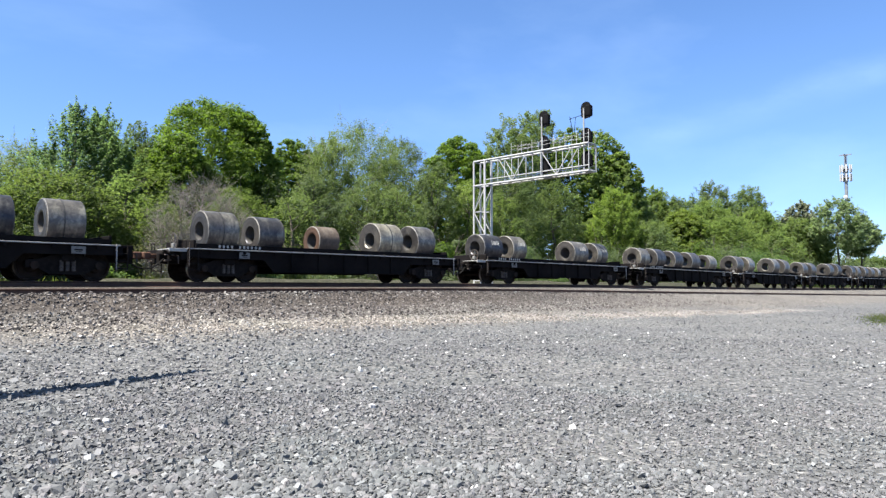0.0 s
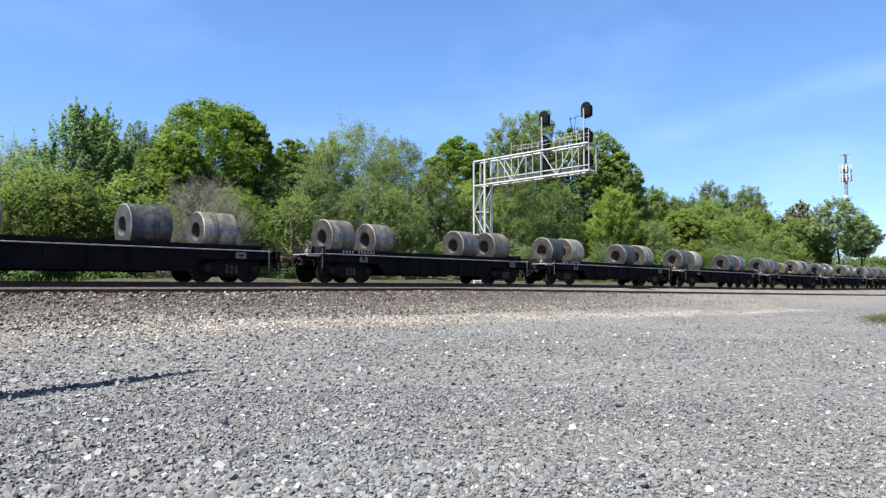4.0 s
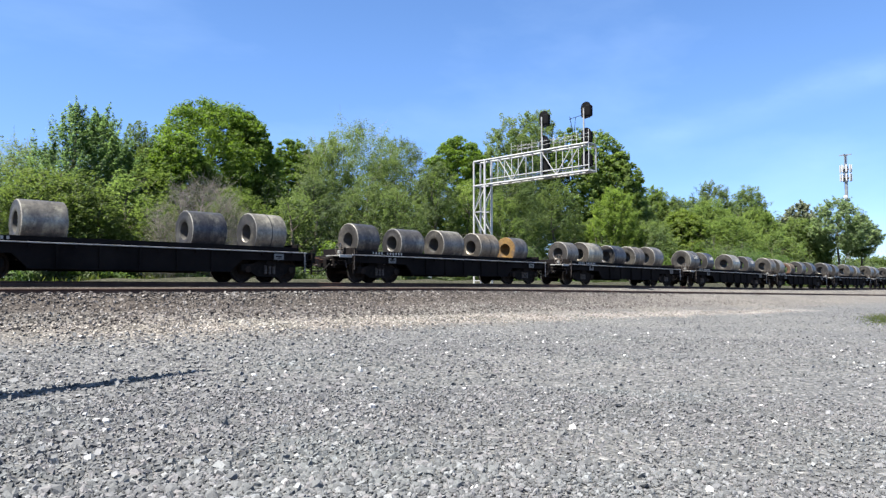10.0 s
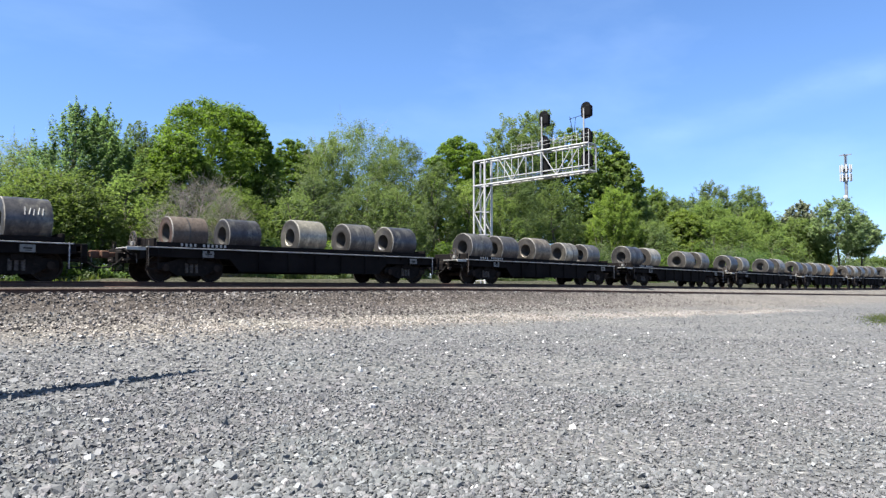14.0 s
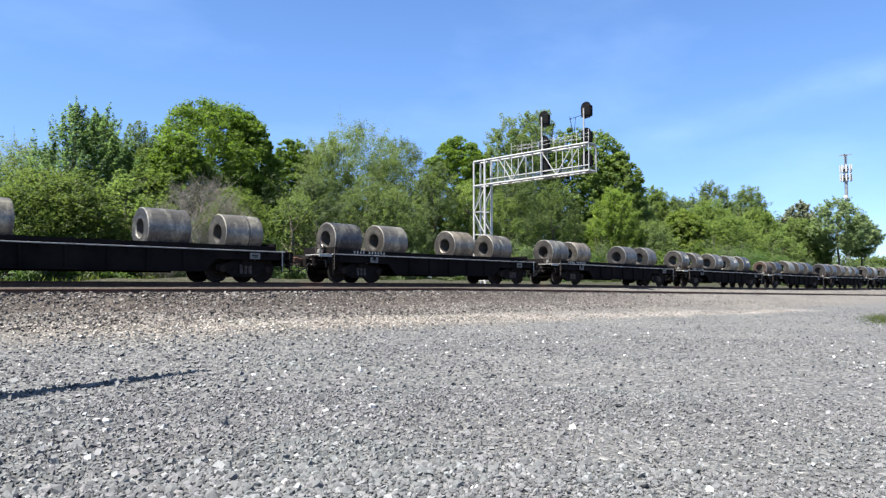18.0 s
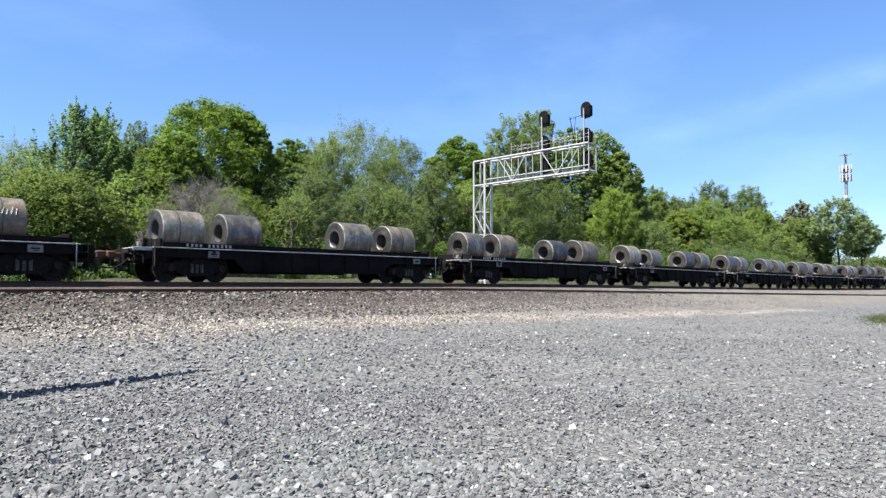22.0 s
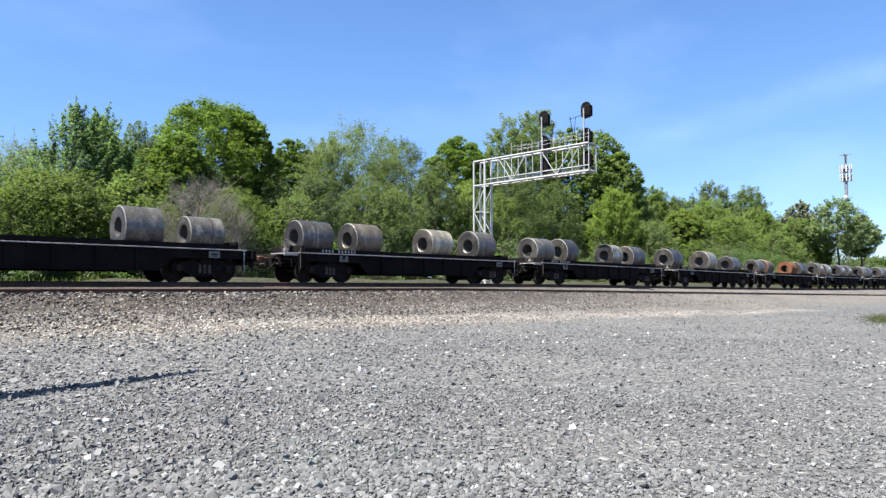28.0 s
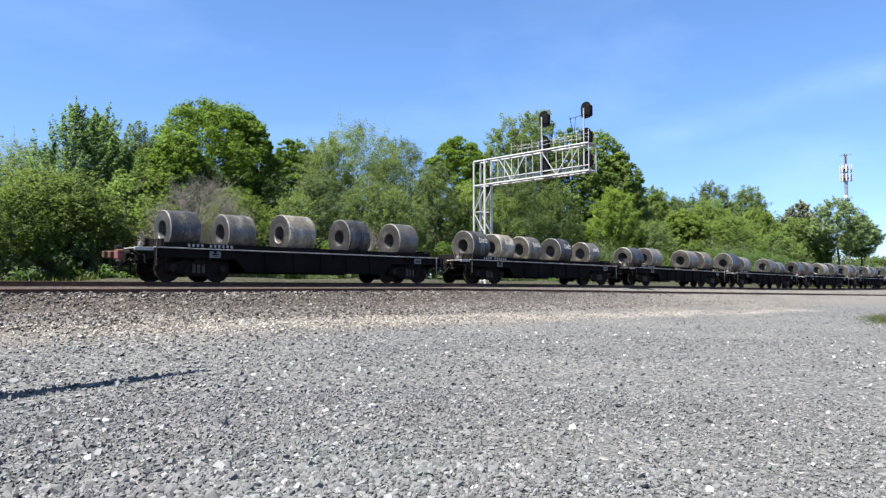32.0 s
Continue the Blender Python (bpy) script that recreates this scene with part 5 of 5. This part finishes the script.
# ---- undergrowth along the edge of the wood ----
def bush(x, y, h, r, kind, count):
    b = new("bush")
    rr = random.Random(int(x * 57 + y * 91))
    b.matrix_basis = pose(x, y, land(x, y) - 0.05)
    part("stem", branch_shape(h, r, 0.0, 360 if kind == "twig" else 10, rr, 0, 0.23 if kind == "twig" else 0.35), M_TWIG if kind == "twig" else M_BARK, b)
    n = 16
    a, q = rng.uniform(0, math.tau, n), np.sqrt(rng.uniform(0, 1, n))
    c = np.stack([np.cos(a) * q * r, np.sin(a) * q * r, rng.uniform(0.15, 0.85, n) * h * (1.1 - 0.5 * q)], 1)
    v, f = leaf_cloud(c, rng.uniform(0.28, 0.5, n) * r, count, 0.09 if kind != "twig" else 0.05)
    part("foliage", from_arrays("foliage", v, f, LEAVES[kind]), None, b)
    words = {"bush": "leafy green bush beside the tracks", "olive": "olive green shrub beside the tracks", "twig": "bare grey brushy shrub beside the tracks", "maple": "bright green sapling bush beside the tracks", "ash": "pale young shrub beside the tracks"}
    return tagged(b, words[kind], "bush", "bushes along the wood's edge")


def undergrowth():
    rr = random.Random(11)
    x = 1.0
    while x < 150:
        far = x > 60
        bush(x, rr.uniform(35.2, 36.6), rr.uniform(1.2, 2.6) * (1.5 if far else 1), rr.uniform(0.9, 1.5) * (1.8 if far else 1), rr.choice(["bush", "olive", "olive", "ash"]), 1500)
        x += rr.uniform(0.9, 1.5) * (2.6 if far else 1)
    x = 2.0
    while x < 120:
        far = x > 60
        bush(x, rr.uniform(36.5, 39.5), rr.uniform(2.8, 5.4) * (1.4 if far else 1), rr.uniform(1.3, 2.1) * (1.6 if far else 1), rr.choice(["olive", "bush", "maple", "ash", "olive"]), 3300)
        x += rr.uniform(1.5, 2.5) * (2.2 if far else 1)
    for x, y, h, r in ((14.9, 35.2, 4.6, 1.3), (15.8, 34.9, 5.8, 1.5), (16.8, 35.2, 6.3, 1.7), (17.7, 34.8, 6.0, 1.6), (18.5, 35.3, 5.4, 1.5), (19.3, 35.6, 4.4, 1.4), (28.5, 35.6, 3.9, 1.4)):
        bush(x, y, h, r, "twig", 1100)


undergrowth()


def far_wood():
    """The depth of the wood behind the first trees: clumps of leaves on many stems, too far in to count."""
    n = 1500
    x = 4 + 300 * rng.uniform(0, 1, n) ** 1.6
    y = rng.uniform(50, 66, n)
    top = (7.6 + 0.028 * x + 2.0 * np.sin(x * 0.21) + rng.normal(0, 0.6, n)) * np.clip(1 - (x - 130) / 130, 0.3, 1)
    c = np.stack([x, y, 1.0 + top * rng.uniform(0.05, 1, n) ** 0.8], 1)
    v, f = leaf_cloud(c, rng.uniform(0.9, 1.8, n) * (1 + x / 160), 90000, 0.26)
    tagged(new("far_wood", from_arrays("far_wood", v, f, LEAVES["olive"])), "deep green leafy wood behind the first trees", "wood", kind="stuff")


far_wood()


def grass():
    n = 26000
    xy = np.stack([rng.uniform(-4, 110, n), 34.2 + rng.gamma(2.0, 0.6, n)], 1)
    m = 4200
    far = rng.normal(0, 2.6, m)
    e = np.stack([33.0 + 0.97 * far + rng.normal(0, 0.15, m), 7.95 + 0.25 * far + rng.normal(0, 0.36, m)], 1)
    xy = np.concatenate([xy, e])
    h = np.concatenate([rng.uniform(0.12, 0.5, n), rng.uniform(0.012, 0.04, m)])
    k = len(xy)
    z = np.array([land(a, b) for a, b in xy])
    p = np.concatenate([xy, z[:, None]], 1)
    a = rng.uniform(0, math.tau, k)
    side = np.stack([np.cos(a), np.sin(a), np.zeros(k)], 1) * (h * 0.12 + 0.01)[:, None]
    tip = np.stack([rng.normal(0, 0.25, k), rng.normal(0, 0.25, k), np.ones(k)], 1) * h[:, None]
    v = np.stack([p - side, p + side, p + tip + side * 0.2, p + tip - side * 0.2], 1).reshape(-1, 3)
    ob = new("grass", from_arrays("grass", v, np.arange(k * 4).reshape(-1, 4), M_GRASS))
    return tagged(ob, "tufts of spring grass at the gravel's edge", "grass", kind="stuff")


grass()

# ---- the loads, front of the train first ----
load(-12, (1.30, 1.24, 0.70, "grey"), (3.40, 1.24, 0.66, "dark"), (6.20, 1.24, 0.72, "grey"), (8.80, 1.34, 0.70, "grey"), (11.40, 1.24, 0.66, "grey"))
load(-11, (1.20, 1.34, 0.76, "dark"), (3.50, 1.34, 0.72, "pale"), (8.80, 1.34, 0.70, "grey"), (11.20, 1.24, 0.72, "grey"))
load(-10, (1.20, 1.34, 0.72, "pale"), (3.50, 1.34, 0.70, "grey"), (8.80, 1.34, 0.72, "grey"), (11.20, 1.24, 0.72, "pale"))
load(-9, (1.30, 1.24, 0.70, "grey"), (3.40, 1.24, 0.70, "grey"), (6.20, 1.24, 0.70, "dark"), (8.80, 1.34, 0.70, "grey"), (11.40, 1.24, 0.70, "dark"))
load(-8, (1.20, 1.34, 0.76, "dark"), (3.50, 1.34, 0.72, "grey"), (8.80, 1.34, 0.72, "grey"), (11.20, 1.24, 0.72, "grey"))
load(-7, (1.20, 1.34, 0.72, "grey"), (3.50, 1.34, 0.72, "dark"), (8.80, 1.34, 0.72, "pale"), (11.20, 1.24, 0.72, "grey"))
load(-6, (1.30, 1.24, 0.72, "dark"), (3.40, 1.24, 0.70, "grey"), (6.20, 1.24, 0.72, "grey"), (8.80, 1.34, 0.70, "grey"), (11.40, 1.24, 0.70, "pale"))
load(-5, (1.20, 1.34, 0.70, "grey"), (3.50, 1.34, 0.70, "grey"), (8.80, 1.34, 0.72, "dark"), (11.20, 1.24, 0.76, "dark"))
load(-4, (1.20, 1.34, 0.72, "grey"), (3.50, 1.24, 0.72, "grey"), (8.70, 1.34, 0.76, "grey"), (11.20, 1.24, 0.76, "grey"))
load(-3, (1.30, 1.24, 0.70, "grey"), (3.40, 1.24, 0.72, "dark"), (5.90, 1.24, 0.70, "dark"), (8.40, 1.34, 0.70, "grey"), (11.30, 1.24, 0.66, "pale"))
load(-2, (1.16, 1.38, 0.70, "dark"), (3.33, 1.15, 0.72, "grey"), (8.76, 1.45, 0.72, "grey"), (11.11, 1.15, 0.72, "grey"))
load(-1, (1.48, 1.22, 0.74, "grey"), (3.48, 1.15, 0.70, "dark"), (6.25, 1.00, 0.60, "brown"), (9.24, 1.31, 0.76, "pale"), (11.41, 1.13, 0.76, "grey"))
load(0, (1.46, 1.15, 0.76, "dark"), (3.50, 1.12, 0.76, "pale"), (9.24, 1.10, 0.74, "dark"), (11.19, 1.10, 0.74, "grey"))
load(1, (1.26, 1.15, 0.76, "dark"), (3.12, 1.25, 0.78, "pale"), (8.84, 1.25, 0.76, "dark"), (11.18, 1.14, 0.78, "pale"))
load(2, (1.46, 1.16, 0.76, "grey"), (3.64, 1.15, 0.74, "grey"), (9.07, 1.10, 0.74, "grey"), (11.29, 1.25, 0.76, "tan"))
load(3, (1.18, 1.33, 0.76, "grey"), (3.60, 1.15, 0.72, "grey"), (8.35, 1.35, 0.76, "dark"), (10.84, 1.30, 0.72, "grey"))
load(4, (1.15, 1.25, 0.76, "tan"), (3.26, 1.15, 0.74, "pale"), (6.20, 1.15, 0.62, "brown"), (8.80, 1.15, 0.72, "grey"), (11.48, 1.10, 0.72, "dark"))
load(5, (1.26, 1.35, 0.76, "grey"), (3.91, 1.13, 0.74, "dark"), (8.27, 1.44, 0.76, "pale"), (11.31, 1.34, 0.74, "grey"))
load(6, (1.27, 1.14, 0.68, "grey"), (3.35, 1.52, 0.72, "pale"), (6.19, 1.33, 0.70, "dark"), (8.59, 1.16, 0.72, "tan"), (10.93, 1.24, 0.76, "grey"))
load(7, (1.22, 1.25, 0.72, "dark"), (3.67, 1.43, 0.68, "grey"), (6.26, 1.41, 0.72, "grey"), (8.82, 1.43, 0.72, "tan"), (11.45, 1.12, 0.68, "ochre"))
load(8, (1.39, 1.26, 0.72, "dark"), (3.70, 1.26, 0.70, "grey"), (8.89, 1.32, 0.72, "dark"), (11.34, 1.26, 0.76, "pale"))
load(9, (1.40, 1.55, 0.72, "dark"), (3.92, 1.31, 0.72, "pale"), (8.73, 1.42, 0.72, "grey"), (11.13, 1.30, 0.74, "grey"))
load(10, (1.61, 1.48, 0.70, "grey"), (3.87, 1.32, 0.70, "grey"), (6.54, 1.36, 0.72, "tan"), (9.38, 1.17, 0.66, "pale"), (11.51, 1.30, 0.66, "grey"))
load(11, (1.64, 1.28, 0.60, "brown"), (3.69, 1.33, 0.62, "dark"), (6.58, 1.32, 0.70, "pale"), (9.05, 1.30, 0.70, "grey"), (11.34, 1.42, 0.70, "dark"))
load(12, (1.00, 1.13, 0.72, "grey"), (3.20, 1.13, 0.70, "tan"), (6.25, 1.41, 0.72, "grey"), (9.04, 1.42, 0.70, "pale"), (11.43, 1.26, 0.72, "dark"))
load(13, (0.89, 1.47, 0.70, "grey"), (3.22, 1.36, 0.70, "tan"), (8.44, 1.35, 0.70, "grey"), (11.12, 1.15, 0.72, "pale"))
load(14, (1.09, 1.41, 0.70, "dark"), (3.61, 1.41, 0.72, "grey"), (7.95, 1.44, 0.72, "tan"), (10.71, 1.51, 0.70, "grey"))
load(15, (0.90, 1.55, 0.72, "dark"), (3.21, 1.26, 0.70, "grey"), (8.35, 1.50, 0.72, "grey"), (11.14, 1.46, 0.70, "grey"))
load(16, (1.07, 1.43, 0.74, "pale"), (3.93, 1.36, 0.68, "grey"), (8.59, 1.44, 0.72, "dark"), (11.00, 1.40, 0.72, "grey"))
load(17, (1.04, 1.32, 0.72, "grey"), (3.44, 1.38, 0.74, "tan"), (7.88, 1.42, 0.70, "dark"), (10.67, 1.55, 0.76, "tan"))
load(18, (1.06, 1.50, 0.70, "pale"), (3.38, 1.37, 0.70, "grey"), (8.51, 1.54, 0.72, "grey"), (11.04, 1.41, 0.72, "tan"))
load(19, (1.16, 1.47, 0.74, "tan"), (3.62, 1.37, 0.70, "pale"), (8.04, 1.55, 0.70, "grey"), (10.54, 1.26, 0.70, "tan"))
load(20, (1.23, 1.42, 0.64, "grey"), (3.24, 1.44, 0.68, "brown"), (8.81, 1.43, 0.68, "rust"), (11.19, 1.27, 0.68, "dark"))
load(21, (1.20, 1.46, 0.76, "dark"), (6.57, 1.38, 0.80, "pale"), (11.04, 1.49, 0.68, "grey"))
load(22, (1.03, 1.55, 0.72, "grey"), (3.68, 1.15, 0.76, "dark"), (8.51, 1.15, 0.72, "pale"), (10.89, 1.46, 0.72, "dark"))
load(23, (1.08, 1.52, 0.70, "grey"), (3.71, 1.41, 0.72, "tan"), (8.03, 1.45, 0.72, "pale"), (11.11, 1.34, 0.76, "grey"))
load(24, (1.28, 1.47, 0.80, "dark"), (3.76, 1.26, 0.70, "pale"), (9.14, 1.34, 0.72, "grey"), (11.40, 1.28, 0.62, "grey"))
load(25, (1.34, 1.46, 0.68, "dark"), (3.88, 1.36, 0.72, "pale"), (8.98, 1.45, 0.76, "grey"), (11.30, 1.36, 0.76, "tan"))
load(26, (1.40, 1.17, 0.76, "dark"), (3.42, 1.15, 0.74, "pale"), (5.66, 1.15, 0.74, "grey"), (8.45, 1.15, 0.76, "dark"), (11.35, 1.15, 0.72, "grey"))
load(27, (1.24, 1.15, 0.70, "dark"), (3.36, 1.15, 0.70, "grey"), (5.87, 1.17, 0.78, "pale"), (8.70, 1.11, 0.78, "dark"), (11.40, 1.15, 0.78, "grey"))

def chock(k, along, length):
    """A block on the deck of car k, standing in for yellow paint on the trough wall."""
    c = new("timber_chock", Shape().box(-length / 2, length / 2, -0.05, 0.05, 0, 0.12, 0.008).mesh("timber_chock", M_YELLOW))
    tagged(c, "block standing in for a faded yellow patch on the trough wall", "timber chock", "chocks on a coil car")
    LOADS.append((c, k, along, 1.119))


for along, length in ((5.15, 0.62), (1.98, 0.66), (-0.59, 0.5)):
    chock(25, along, length)


def end_marker():
    """The flashing-rear-end unit hung on the last coupler."""
    e = new("end_marker", None)
    part("case", Shape().box(-0.13, 0.10, -0.15, 0.12, 0.0, 0.32, 0.03), M_MARKER, e, "faded red steel case")
    part("clamp", Shape().box(-0.05, 0.05, 0.10, 0.30, 0.12, 0.24, 0.01), M_TRUCK, e)
    part("lamp_housing", Shape().lathe([(-0.10, 0.0), (-0.10, 0.07), (0.06, 0.08), (0.06, 0.0)], 12, "x", (-0.04, 0.0, 0.38)), M_HOSE, e)
    part("handle", Shape().rod((-0.03, -0.10, 0.31), (-0.03, -0.10, 0.44), 0.012, 6).rod((-0.03, 0.08, 0.31), (-0.03, 0.08, 0.44), 0.012, 6).rod((-0.03, -0.10, 0.44), (-0.03, 0.08, 0.44), 0.012, 6), M_TRUCK, e)
    tagged(e, "faded red end-of-train marker on the last coupler", "train marker")
    LOADS.append((e, 27, -7.12, 0.72))


end_marker()

# ---- what moves ----
WHEEL_R = 0.457


def run(t):
    """Metres that the train has come at t seconds."""
    return -4.7825 + 12.35325 * t + 0.01528 * t * t + 0.0000615 * t ** 3


def on_rails(t, k):
    """Pose of car k, its two trucks on the falling rails."""
    x = run(t) - PITCH * k + 6.85
    a, b = rail_top(x - 4.8), rail_top(x + 4.8)
    return pose(x, MAIN_Y, (a + b) / 2, 0, math.degrees(math.atan2(a - b, 9.6)), 0)


def motions():
    times = [float(k) for k in range(33)]
    for k, car in CARS.items():
        walk(car, [(t, on_rails(t, k)) for t in times])
    for ride, k, along, up in LOADS:
        walk(ride, [(t, on_rails(t, k) @ pose(along, {"timber_chock": -1.225, "end_marker": -0.36}.get(ride.name.split(".")[0], 0), up)) for t in times])
    fine = [j / 30 for j in range(961)]
    sets = {}
    for car in CARS.values():
        for truck in car.children:
            if truck.name.split(".")[0] != "truck":
                continue
            for w in truck.children:
                if w.name.split(".")[0] != "wheelset":
                    continue
                x = round(w.location.x, 2)
                if x not in sets:
                    sets[x] = w
                    walk(w, [(t, pose(x, 0, WHEEL_R) @ Matrix.Rotation(run(t) / WHEEL_R, 4, "Y")) for t in fine])
                else:
                    w.rotation_mode = "QUATERNION"
                    w.animation_data_create()
                    w.animation_data.action = sets[x].animation_data.action
                    w.animation_data.action_slot = sets[x].animation_data.action_slot


motions()
